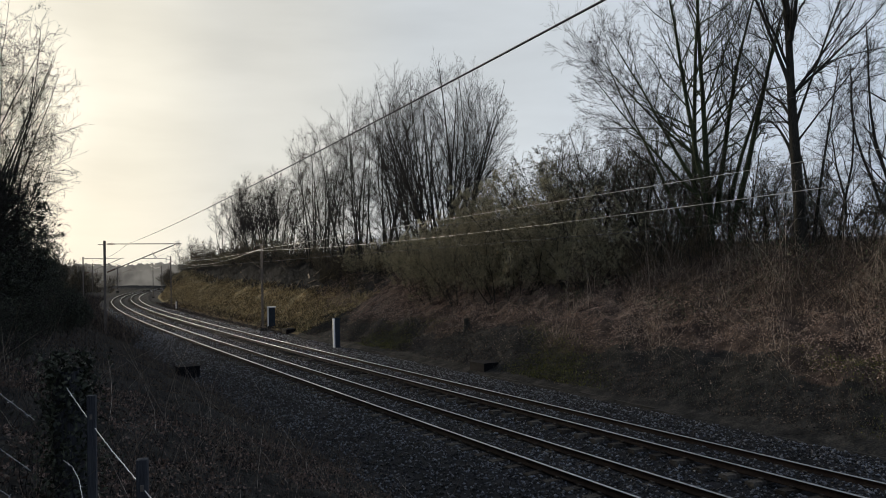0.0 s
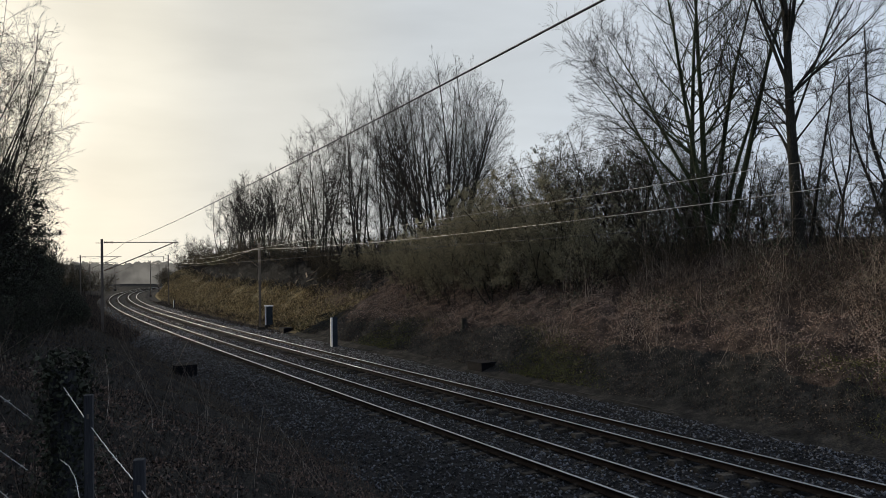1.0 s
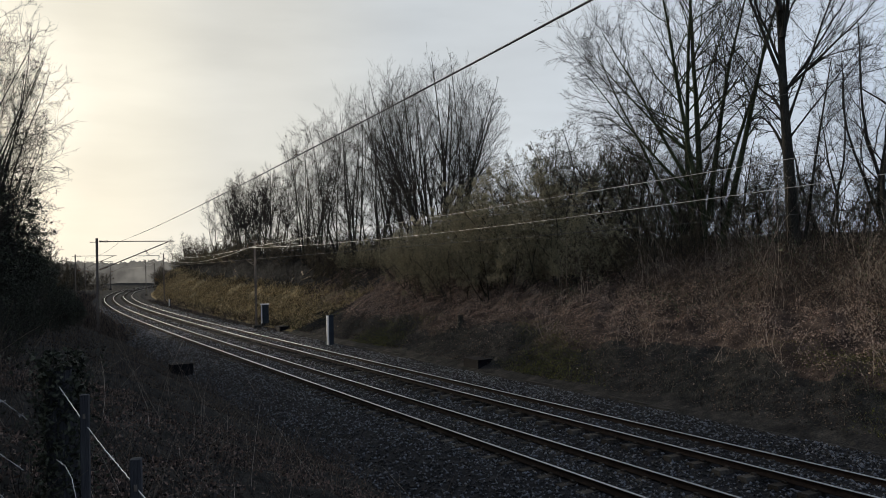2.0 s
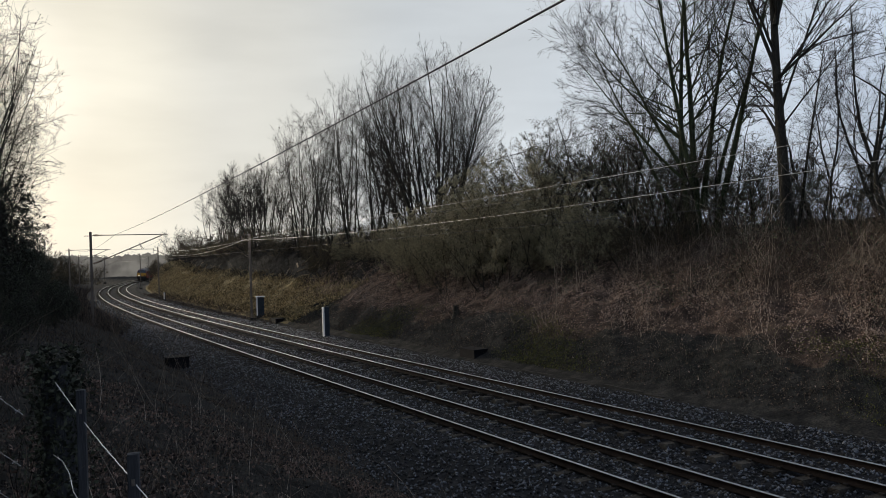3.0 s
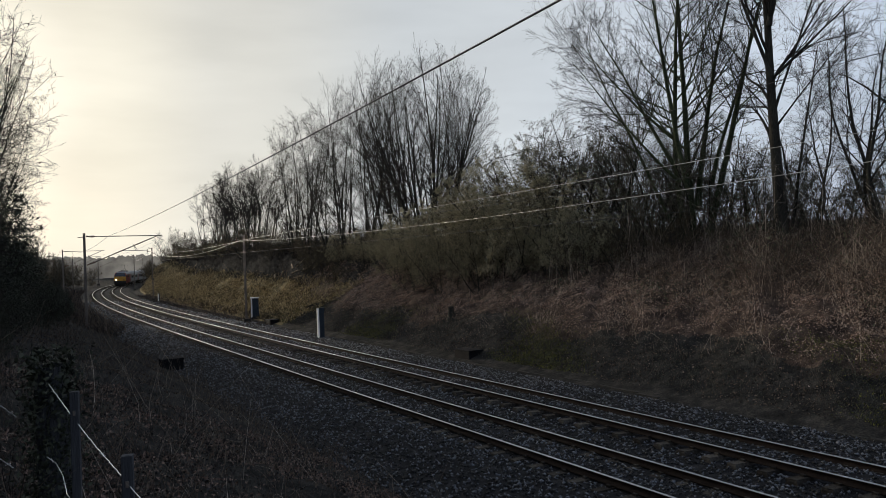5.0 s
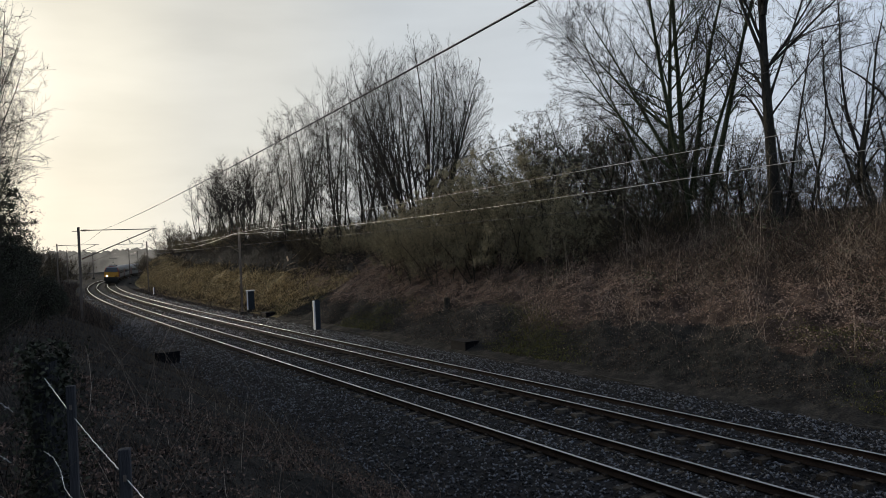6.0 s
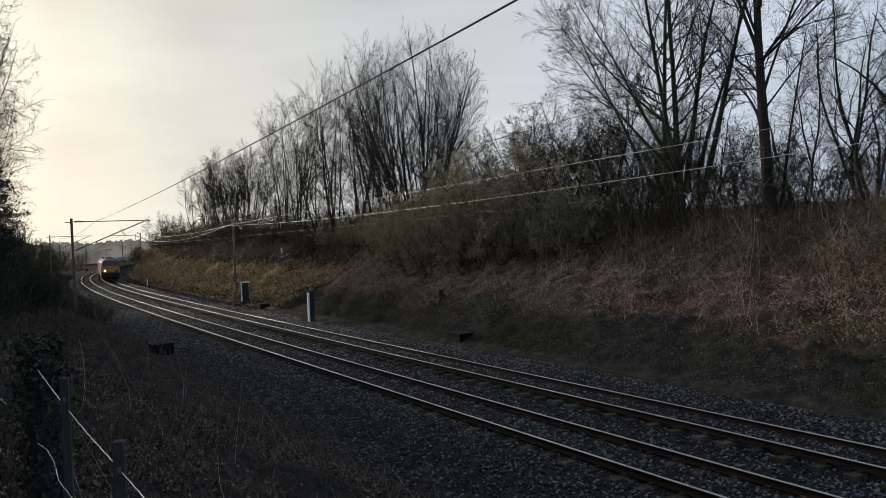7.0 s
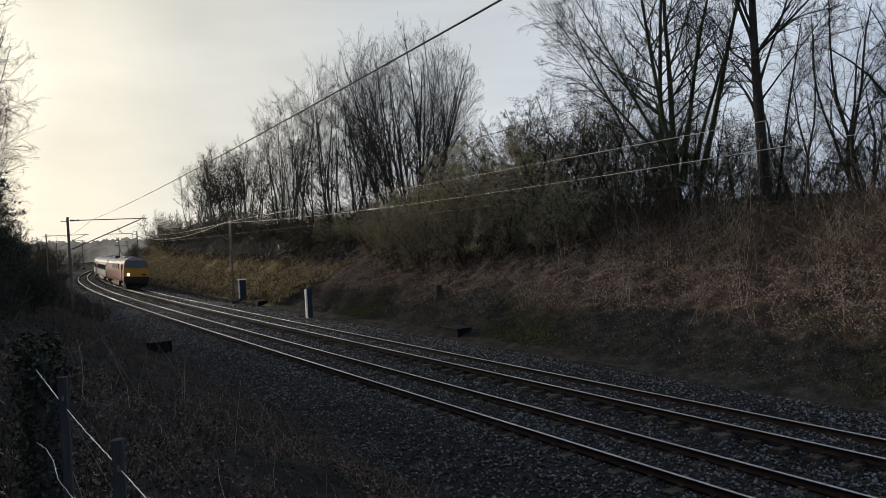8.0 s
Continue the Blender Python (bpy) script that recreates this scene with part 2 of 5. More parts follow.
def fast_mesh(name, verts, faces, material, smooth=False):
    """verts (n,3) and faces (m,k) arrays."""
    verts, faces = np.asarray(verts, np.float32), np.asarray(faces, np.int32)
    me = bpy.data.meshes.new(name)
    k = faces.shape[1]
    me.vertices.add(len(verts))
    me.vertices.foreach_set("co", verts.ravel())
    me.loops.add(faces.size)
    me.loops.foreach_set("vertex_index", faces.ravel())
    me.polygons.add(len(faces))
    me.polygons.foreach_set("loop_start", np.arange(0, faces.size, k, dtype=np.int32))
    me.polygons.foreach_set("loop_total", np.full(len(faces), k, np.int32))
    if smooth:
        me.polygons.foreach_set("use_smooth", np.ones(len(faces), bool))
    me.materials.append(material)
    me.update(calc_edges=True)
    me.validate()
    return me


def part(name, bm, material, parent, label=""):
    me = bm
    if isinstance(bm, bmesh.types.BMesh):
        me = bpy.data.meshes.new(name)
        bm.to_mesh(me)
        bm.free()
        me.materials.append(material)
    ob = new(name, me)
    ob.parent = parent
    return tagged(ob, label=label)


def boxes(*specs, bevel=0.0):
    """One bmesh of boxes: (cx, cy, cz, sx, sy, sz) or with a Matrix after them."""
    bm = bmesh.new()
    for sp_ in specs:
        m = sp_[6] if len(sp_) > 6 else Matrix()
        bmesh.ops.create_cube(bm, size=1, matrix=m @ Matrix.Translation(sp_[:3]) @ Matrix.Diagonal((*sp_[3:6], 1)))
    if bevel:
        bmesh.ops.bevel(bm, geom=list(bm.edges), offset=bevel, segments=2, affect="EDGES", profile=0.6)
    return bm


def rod(bm, a, b, r, sides=8, r2=None):
    a, b = Vector(a), Vector(b)
    q = (b - a).to_track_quat("Z", "Y").to_matrix().to_4x4()
    bmesh.ops.create_cone(bm, cap_ends=True, segments=sides, radius1=r, radius2=r if r2 is None else r2, depth=(b - a).length,
                          matrix=Matrix.Translation((a + b) / 2) @ q)
    return bm


def tube(points, radius, sides=6):
    """A tube along points, as vertex and face arrays."""
    P = np.asarray(points, float)
    R = np.broadcast_to(np.asarray(radius, float), (len(P),))
    T = np.gradient(P, axis=0)
    T /= np.linalg.norm(T, axis=1)[:, None] + 1e-9
    ref = np.array([0, 0, 1.0]) if abs(T[0, 2]) < 0.8 else np.array([1.0, 0, 0])
    U = np.cross(T, ref)
    U /= np.linalg.norm(U, axis=1)[:, None] + 1e-9
    V = np.cross(T, U)
    a = np.arange(sides) * 2 * np.pi / sides
    vs = P[:, None] + R[:, None, None] * (np.cos(a)[None, :, None] * U[:, None] + np.sin(a)[None, :, None] * V[:, None])
    i, j = np.arange(len(P) - 1)[:, None] * sides, np.arange(sides)[None]
    k = (j + 1) % sides
    f = np.stack([i + j, i + k, i + sides + k, i + sides + j], -1).reshape(-1, 4)
    return vs.reshape(-1, 3), f


def merge(chunks):
    vs, fs, n = [], [], 0
    for v, f in chunks:
        vs.append(v)
        fs.append(f + n)
        n += len(v)
    return np.concatenate(vs), np.concatenate(fs)


def empty(name, m, label, category, group="", kind=""):
    ob = new(name)
    ob.empty_display_size = 0.3
    ob.matrix_world = m
    return tagged(ob, label, category, group, kind)


# ---- ground ----
def make_ground():
    ss = np.concatenate([np.arange(-460, -30, 18.0), np.arange(-30, 0, 1.5), np.arange(0, 60, 0.3), np.arange(60, 70, 0.6), np.arange(70, 150, 1.5), np.arange(150, 330, 6.0), np.arange(330, 1390, 40.0)])
    oo = np.concatenate([[-420, -250, -140, -80, -50, -35], np.arange(-26, -14, 1.0), np.arange(-14, -2.0, 0.3), np.arange(-2, 5.6, 0.8),
                         np.arange(5.6, 17, 0.25), np.arange(17, 20, 0.4), np.arange(20, 32, 1.2), [36, 44, 60, 90, 150, 250, 380]])
    S, O = np.meshgrid(ss, oo, indexing="ij")
    P = ground_at(S.ravel(), O.ravel())
    n, k = len(ss), len(oo)
    i, j = np.meshgrid(np.arange(n - 1), np.arange(k - 1), indexing="ij")
    a = (i * k + j).ravel()
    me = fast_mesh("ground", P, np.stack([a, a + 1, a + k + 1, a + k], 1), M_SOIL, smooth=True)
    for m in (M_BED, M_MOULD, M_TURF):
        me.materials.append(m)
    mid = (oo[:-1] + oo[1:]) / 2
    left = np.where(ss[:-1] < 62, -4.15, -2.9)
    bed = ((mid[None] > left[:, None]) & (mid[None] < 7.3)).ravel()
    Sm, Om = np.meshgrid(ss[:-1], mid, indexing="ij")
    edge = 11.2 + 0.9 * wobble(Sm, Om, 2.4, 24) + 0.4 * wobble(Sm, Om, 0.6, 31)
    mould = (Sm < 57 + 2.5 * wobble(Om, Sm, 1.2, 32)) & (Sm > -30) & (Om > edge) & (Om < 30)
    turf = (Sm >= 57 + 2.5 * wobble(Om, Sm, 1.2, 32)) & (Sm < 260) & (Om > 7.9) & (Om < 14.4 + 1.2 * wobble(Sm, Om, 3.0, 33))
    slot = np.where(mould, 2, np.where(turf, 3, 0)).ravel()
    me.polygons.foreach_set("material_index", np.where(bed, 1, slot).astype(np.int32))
    tagged(new("ground", me), "railway cutting with dark soil banks and a grey ballast bed", "ground", kind="structure")


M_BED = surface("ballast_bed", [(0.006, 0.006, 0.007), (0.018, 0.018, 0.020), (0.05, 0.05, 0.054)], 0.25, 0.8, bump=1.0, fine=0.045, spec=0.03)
make_ground()


def make_stones():
    rng = np.random.default_rng(5)
    n = 66000
    s = 3 + 62 * rng.random(n) ** 1.6
    o = rng.uniform(-4.5, 7.4, n)
    s, o = np.concatenate([s, rng.uniform(60, 118, 9000)]), np.concatenate([o, rng.uniform(-3.1, 7.2, 9000)])
    n = len(s)
    edge = np.where(s > 62, -2.9, -4.15) + 0.28 * wobble(s, s * 0, 1.7, 4) + rng.normal(0, 0.10, n)
    under = (np.abs(np.abs(o) - 0.7525) < 0.11) | (np.abs(np.abs(o - SP) - 0.7525) < 0.11)
    keep = (o > edge) & ~under
    s, o = s[keep], o[keep]
    n = len(s)
    P = ground_at(s, o)
    P[:, 2] += np.where((np.abs(o) < 1.3) | (np.abs(o - SP) < 1.3), 0.012, 0.02)
    base = np.array([(1, 0, 0), (-1, 0, 0), (0, 1, 0), (0, -1, 0), (0, 0, 1), (0, 0, -1)], float)
    face = np.array([(0, 2, 4), (2, 1, 4), (1, 3, 4), (3, 0, 4), (2, 0, 5), (1, 2, 5), (3, 1, 5), (0, 3, 5)])
    r = rng.uniform(0.020, 0.050, n) * np.where(s > 58, 1.6, 1.0)
    B = base[None] * (rng.uniform(0.6, 1.25, (n, 6, 1))) + rng.normal(0, 0.22, (n, 6, 3))
    a = rng.uniform(0, 6.28, n)
    c, d = np.cos(a)[:, None], np.sin(a)[:, None]
    X, Y = B[..., 0] * c - B[..., 1] * d, B[..., 0] * d + B[..., 1] * c
    V = np.stack([X, Y, B[..., 2] * 0.8], -1) * r[:, None, None] + P[:, None]
    F = (face[None] + 6 * np.arange(n)[:, None, None]).reshape(-1, 3)
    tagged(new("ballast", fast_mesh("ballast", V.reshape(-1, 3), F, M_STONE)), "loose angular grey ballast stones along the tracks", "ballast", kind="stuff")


make_stones()


# ---- railway tracks ----
def rail_mesh(o, lift, outline, material, s0=-28.0, s1=430.0):
    ss = np.concatenate([np.arange(s0, 60, 4.0), np.arange(60, s1, 3.0)])
    k = len(outline)
    V = np.stack([line(ss, o + x, lift + z) for x, z in outline], 1)
    i, j = np.meshgrid(np.arange(len(ss) - 1), np.arange(k), indexing="ij")
    a, b = i * k + j, i * k + (j + 1) % k
    return fast_mesh("rail", V.reshape(-1, 3), np.stack([a, b, b + k, a + k], -1).reshape(-1, 4), material)


RAIL = [(-0.07, -0.16), (0.07, -0.16), (0.07, -0.145), (0.012, -0.12), (0.012, -0.045), (0.036, -0.035), (0.036, -0.012), (-0.036, -0.012),
        (-0.036, -0.035), (-0.012, -0.045), (-0.012, -0.12), (-0.07, -0.145)]
HEAD = [(-0.036, -0.0115), (0.036, -0.0115), (0.035, -0.004), (0.026, 0.0), (-0.026, 0.0), (-0.035, -0.004)]


def sleeper_mesh():
    bm = bmesh.new()
    xs = [(-1.25, 0.0), (-0.45, 0.0), (-0.3, -0.035), (0.3, -0.035), (0.45, 0.0), (1.25, 0.0)]
    rows = [[bm.verts.new((x, y, -0.172 + (dz if top else -0.14))) for x, dz in xs] for y, top in ((-0.14, 0), (-0.105, 1), (0.105, 1), (0.14, 0))]
    for a, b in zip(rows, rows[1:]):
        for i in range(5):
            bm.faces.new((a[i], a[i + 1], b[i + 1], b[i]))
    bm.faces.new([r[0] for r in rows])
    bm.faces.new([r[-1] for r in reversed(rows)])
    for x in (-0.86, -0.645, 0.645, 0.86):       # rail clips
        bmesh.ops.create_cube(bm, size=1, matrix=Matrix.Translation((x, 0, -0.150)) @ Matrix.Diagonal((0.07, 0.10, 0.05, 1)))
    me = bpy.data.meshes.new("sleeper")
    bm.to_mesh(me)
    bm.free()
    me.materials.append(M_SLEEPER)
    return me


SLEEPER = sleeper_mesh()


def make_track(o, cant, label):
    t = empty("railway_track", Matrix(), label, "railway track", "railway tracks", "structure")
    for side, lift in ((-0.7525, cant), (0.7525, 0.0)):
        r = part("rail", rail_mesh(o + side, lift, RAIL, M_RAILSIDE), None, t, "rusty steel rail")
        part("rail_head", rail_mesh(o + side, lift, HEAD, M_RAILTOP), None, r, "polished running surface")
    rng = random.Random(int(o * 10))
    tilt = math.degrees(math.atan2(cant, 1.505))
    far = []
    for i in range(560):
        s = -12 + 0.70 * i
        m = along(s, o, cant / 2) @ pose(rng.uniform(-0.02, 0.02), rng.uniform(-0.015, 0.015), rng.uniform(-0.006, 0.004), 0, tilt, rng.uniform(-0.5, 0.5))
        if i < 300:
            ob = part("sleeper", SLEEPER, None, t)
            ob.matrix_local = m
        else:
            far.append(m)
    v0 = np.array([v.co for v in SLEEPER.vertices])
    tri = [tuple(p.vertices) for p in SLEEPER.polygons if len(p.vertices) == 4]
    V = np.concatenate([v0 @ np.array(m.to_3x3()).T + np.array(m.translation) for m in far])
    F = np.concatenate([np.array(tri) + len(v0) * i for i in range(len(far))])
    tagged(part("distant_sleepers", fast_mesh("distant_sleepers", V, F, M_SLEEPER), None, t), kind="stuff")


make_track(0.0, 0.021, "railway track with polished rails on concrete sleepers, beside the fence slope")
make_track(SP, 0.091, "railway track with polished rails on concrete sleepers, carrying the train")


# ---- overhead line ----
def h_post(bm, x, y, z0, z1, w=0.16, d=0.15, t=0.014):
    for cx, cy, sx, sy in ((x, y, t, d), (x - 0, y - d / 2, w, t), (x, y + d / 2, w, t)):
        bmesh.ops.create_cube(bm, size=1, matrix=Matrix.Translation((cx, cy, (z0 + z1) / 2)) @ Matrix.Diagonal((sx, sy, z1 - z0, 1)))


def insulator(a, b, r=0.055, sheds=6):
    a, b = Vector(a), Vector(b)
    bm = rod(bmesh.new(), a, b, r * 0.4, 8)
    for i in range(sheds):
        p = a.lerp(b, (i + 0.5) / sheds)
        q = (b - a).normalized() * 0.012
        rod(bm, p - q, p + q, r, 10)
    return bm


def right_mast(s, o, z, top, label):
    m = empty("overhead_line_mast", along(s, o, z), label, "railway mast", "overhead line masts")
    bm = bmesh.new()
    h_post(bm, 0, 0, -0.3, top)
    part("post", bm, M_MAST, m)
    part("base", boxes((0, 0, 0.0, 0.6, 0.6, 0.5), bevel=0.03), M_CONCRETE, m, "concrete foundation block")
    part("bracket", boxes((-0.35, 0, top - 0.55, 0.7, 0.06, 0.06), bevel=0.008), M_MAST, m)
    part("bracket", boxes((-0.2, 0, top - 0.1, 0.5, 0.05, 0.05), bevel=0.008), M_MAST, m)
    part("insulator", insulator((-0.62, 0, top - 0.52), (-0.62, 0, top - 0.22)), M_INSUL, m, "brown ribbed insulator")
    part("insulator", insulator((-0.4, 0, top - 0.07), (-0.4, 0, top + 0.14)), M_INSUL, m, "brown ribbed insulator")
    part("small_arm", rod(rod(bmesh.new(), (0, 0, top - 2.1), (-0.45, 0, top - 1.85), 0.025), (0, 0, top - 1.75), (-0.45, 0, top - 1.85), 0.02), M_MAST, m)
    return m


MAST_LABEL = "slim weathered steel overhead line mast on a concrete base"
right_mast(63.2, 6.96, -0.4, 7.5, MAST_LABEL)
right_mast(118.0, 6.97, -0.4, 7.9, MAST_LABEL)
right_mast(176.0, 6.9, -0.4, 7.9, MAST_LABEL)
right_mast(231.0, 6.6, -0.4, 7.9, MAST_LABEL)


def boom_mast(s, o, z, top, reach, label):
    """Mast whose long boom reaches over the near track, with strut, hanger and registration arm."""
    m = empty("cantilever_mast", along(s, o, z), label, "railway mast", "cantilever masts")
    bm = bmesh.new()
    h_post(bm, 0, 0, -0.3, top, 0.17, 0.16, 0.018)
    part("post", bm, M_MAST, m)
    part("base", boxes((0, 0, 0.0, 0.75, 0.75, 0.5), bevel=0.03), M_CONCRETE, m, "concrete foundation block")
    y = top - 0.25
    part("boom", rod(bmesh.new(), (0.75, 0, y), (reach + 0.4, 0, y), 0.035, 10), M_MAST, m)
    part("insulator", insulator((0.14, 0, y), (0.78, 0, y), 0.09, 8), M_INSUL, m, "brown ribbed insulator")
    part("strut", rod(bmesh.new(), (0.72, 0, y - 1.95), (reach, 0, y - 0.05), 0.04, 10), M_MAST, m)
    part("insulator", insulator((0.14, 0, y - 2.18), (0.74, 0, y - 1.94), 0.09, 8), M_INSUL, m, "brown ribbed insulator")
    hx = reach * 0.66
    part("hanger", rod(rod(bmesh.new(), (hx, 0, y - 0.62), (hx + 0.35, 0, y - 1.15), 0.022), (hx + 0.05, 0, y - 0.75), (hx + 0.2, 0, y - 1.15), 0.015), M_MAST, m)
    part("registration_arm", rod(rod(bmesh.new(), (hx - 0.8, 0, y - 1.15), (reach * 0.86, 0, y - 1.15), 0.022), (reach * 0.86, 0, y - 1.15), (reach * 0.86, 0, y - 1.5), 0.02), M_MAST, m)
    part("bracket", boxes((-0.2, 0, top - 0.3, 0.5, 0.05, 0.05)), M_MAST, m)
    return m


BOOM_LABEL = "tall steel cantilever mast with a long boom over the track"
boom_mast(62.0, -5.55, 0.02, 7.35, 5.2, BOOM_LABEL)
boom_mast(117.0, -5.0, 0.2, 7.3, 5.0, BOOM_LABEL)
boom_mast(172.0, -5.0, 0.2, 7.3, 5.0, BOOM_LABEL)
boom_mast(229.0, -5.0, 0.2, 7.3, 5.0, BOOM_LABEL)


def wire(name, ends, radius, material, label, sags=None, cat="overhead wire", sides=6):
    """ends: (s, o, z) at each support; a sagging span between each two."""
    pts = []
    for i, (a, b) in enumerate(zip(ends, ends[1:])):
        sag = sags[i] if sags else 0.0
        pa, pb = line(float(a[0]), a[1], a[2]), line(float(b[0]), b[1], b[2])
        for u in np.linspace(0, 1, 15)[:-1]:
            p = pa + (pb - pa) * u
            pts.append(p - np.array([0, 0, 4 * sag * u * (1 - u)]))
    pts.append(line(float(ends[-1][0]), ends[-1][1], ends[-1][2]))
    v, f = tube(pts, radius, sides)
    return tagged(new(name, fast_mesh(name, v, f, material, True)), label, cat, "overhead wires")


wire("feeder_wire", [(-40, 6.6, 7.4), (9, 6.5, 7.25), (62.6, 6.55, 6.62), (117.6, 6.6, 7.0), (176, 6.5, 7.1), (231, 6.2, 7.1)], 0.0085, M_WIRE,
     "bright upper feeder wire strung along the slim masts", [0.3, 0.0, 0.5, 0.5, 0.4])
wire("feeder_wire", [(-40, 6.6, 6.7), (6, 6.5, 6.62), (62.6, 6.3, 6.55), (117.6, 6.35, 6.9), (176, 6.3, 7.0), (231, 6.0, 7.0)], 0.0085, M_WIRE,
     "bright lower feeder wire sagging between the slim masts", [0.3, 0.42, 1.0, 0.9, 0.6])
wire("return_cable", [(-40, -8.0, 7.9), (4.0, -5.6, 7.72), (61.8, -3.9, 7.12), (117, -3.8, 7.1), (172, -3.8, 7.1)], 0.015, M_CABLE,
     "thick dark cable running overhead to the cantilever boom", [0.3, 0.22, 0.5, 0.5])
wire("catenary_wire", [(-34, 0.2, 8.5), (6, -0.2, 7.38), (62, -0.35, 6.75), (117, 0.3, 6.7), (172, -0.3, 6.7), (229, 0, 6.7)], 0.006, M_CABLE, "thin dark catenary wire above the near track", [0.3, 0.30, 0.5, 0.5, 0.5])
wire("catenary_wire", [(-25, SP, 6.9), (62, SP, 6.8), (117, SP, 6.7), (172, SP, 6.7), (229, SP, 6.7)], 0.006, M_CABLE, "thin dark catenary wire above the far track", [0.5, 0.5, 0.5, 0.5])
wire("contact_wire", [(-40, 0, 5.55), (12, 0, 5.31), (62, -0.3, 5.12), (117, 0.3, 5.3), (172, -0.3, 5.3), (229, 0, 5.3)], 0.006, M_CABLE, "thin contact wire above the near track", [0, 0, 0, 0, 0])


# ---- trackside things ----
def cabinet():
    c = empty("lineside_cabinet", along(64.5, 8.1, float(height(64.5, 8.1))) @ pose(0, 0, 0, 0, 0, -12), "pale grey lineside equipment cabinet standing by the bank", "cabinet")
    part("body", boxes((0, 0, 0.95, 0.62, 0.5, 1.7), bevel=0.02), M_PANEL, c)
    part("plinth", boxes((0, 0, 0.0, 0.7, 0.58, 0.4), bevel=0.02), M_CONCRETE, c, "concrete plinth")
    part("lid", boxes((0, -0.02, 1.84, 0.76, 0.64, 0.08), bevel=0.015), M_WHITE, c, "pale overhanging lid")
    part("edge_strip", boxes((-0.30, -0.262, 0.95, 0.11, 0.05, 1.68), bevel=0.005), M_WHITE, c, "white edge strip")
    d = part("door", boxes((0.04, -0.265, 0.95, 0.50, 0.03, 1.55), bevel=0.008), M_PANEL, c)
    part("handle", boxes((0.2, -0.29, 0.95, 0.03, 0.03, 0.16), bevel=0.006), M_DARKBOX, d)


cabinet()


def marker(s, o, label, h=1.95, w=0.27):
    z = float(height(s, o))
    c = empty("marker_post", along(s, o, z) @ pose(0, 0, 0, 0, 0, 4), label, "marker post")
    part("post", boxes((0, 0, h / 2 - 0.1, w, 0.16, h + 0.2), bevel=0.012), M_PANEL, c)
    part("edge_strip", boxes((-w / 2 - 0.03, -0.02, h / 2, 0.10, 0.18, h), bevel=0.005), M_WHITE, c, "white edge strip")
    part("cap", boxes((0, 0, h + 0.01, w + 0.05, 0.2, 0.04), bevel=0.01), M_PANEL, c)


marker(45.5, 6.85, "blue-grey upright lineside board with a white edge", 1.95, 0.38)
marker(114.0, 7.3, "short white lineside marker by the far track", 1.1, 0.16)


def trough_box(s, o, label, w=0.75, d=1.3, h=0.30, turn=0):
    z = float(height(s, o))
    c = empty("cable_chamber", along(s, o, z) @ pose(0, 0, 0, 0, 0, turn), label, "cable chamber")
    part("body", boxes((0, 0, h / 2 - 0.12, w, d, h + 0.1), bevel=0.025), M_DARKBOX, c)
    part("lid", boxes((0, 0, h - 0.03, w + 0.08, d + 0.08, 0.07), bevel=0.015), M_DARKBOX, c, "flat dark lid")


trough_box(30.0, 8.2, "low dark cable chamber at the foot of the bank")
trough_box(59.0, 7.9, "low dark cable chamber at the foot of the bank")
trough_box(37.6, -4.1, "dark box on the slope beside the ballast", 1.0, 0.9, 0.6)


def trough_line():
    t = empty("cable_trough", Matrix(), "grey concrete cable trough along the foot of the bank", "cable trough", kind="structure")
    bm = boxes((0, 0, 0, 0.30, 0.985, 0.14), bevel=0.012)
    me = bpy.data.meshes.new("trough_lid")
    bm.to_mesh(me)
    bm.free()
    me.materials.append(M_CONCRETE)
    rng = random.Random(3)
    for i in range(58):
        s = 6 + i
        if rng.random() < 0.3:
            continue
        o = 7.75 + 0.12 * math.sin(s * 0.35)
        ob = part("trough_lid", me, None, t)
        ob.matrix_local = along(s, o, float(height(s, o)) - 0.08) @ pose(rng.uniform(-0.02, 0.02), 0, 0, rng.uniform(-1, 1), rng.uniform(-2.5, 2.5), rng.uniform(-1.5, 1.5))


trough_line()


# ---- trees and scrub ----
def limbs(rng, P, D, L, R, seg, bend, up, tip):
    """Bending, tapering branches from the starts P along D; all branches of a level at once."""
    pts, rad, dirs = [P], [R], []
    D = D / np.linalg.norm(D, axis=1)[:, None]
    for i in range(seg):
        D = D + rng.normal(0, bend, D.shape) + np.array([0, 0, up])
        D = D / np.linalg.norm(D, axis=1)[:, None]
        P = P + D * (L / seg)[:, None]
        pts.append(P)
        dirs.append(D)
        rad.append(R * (1 - (1 - tip) * (i + 1) / seg))
    return np.stack(pts, 1), np.stack(rad, 1), np.stack(dirs, 1), L


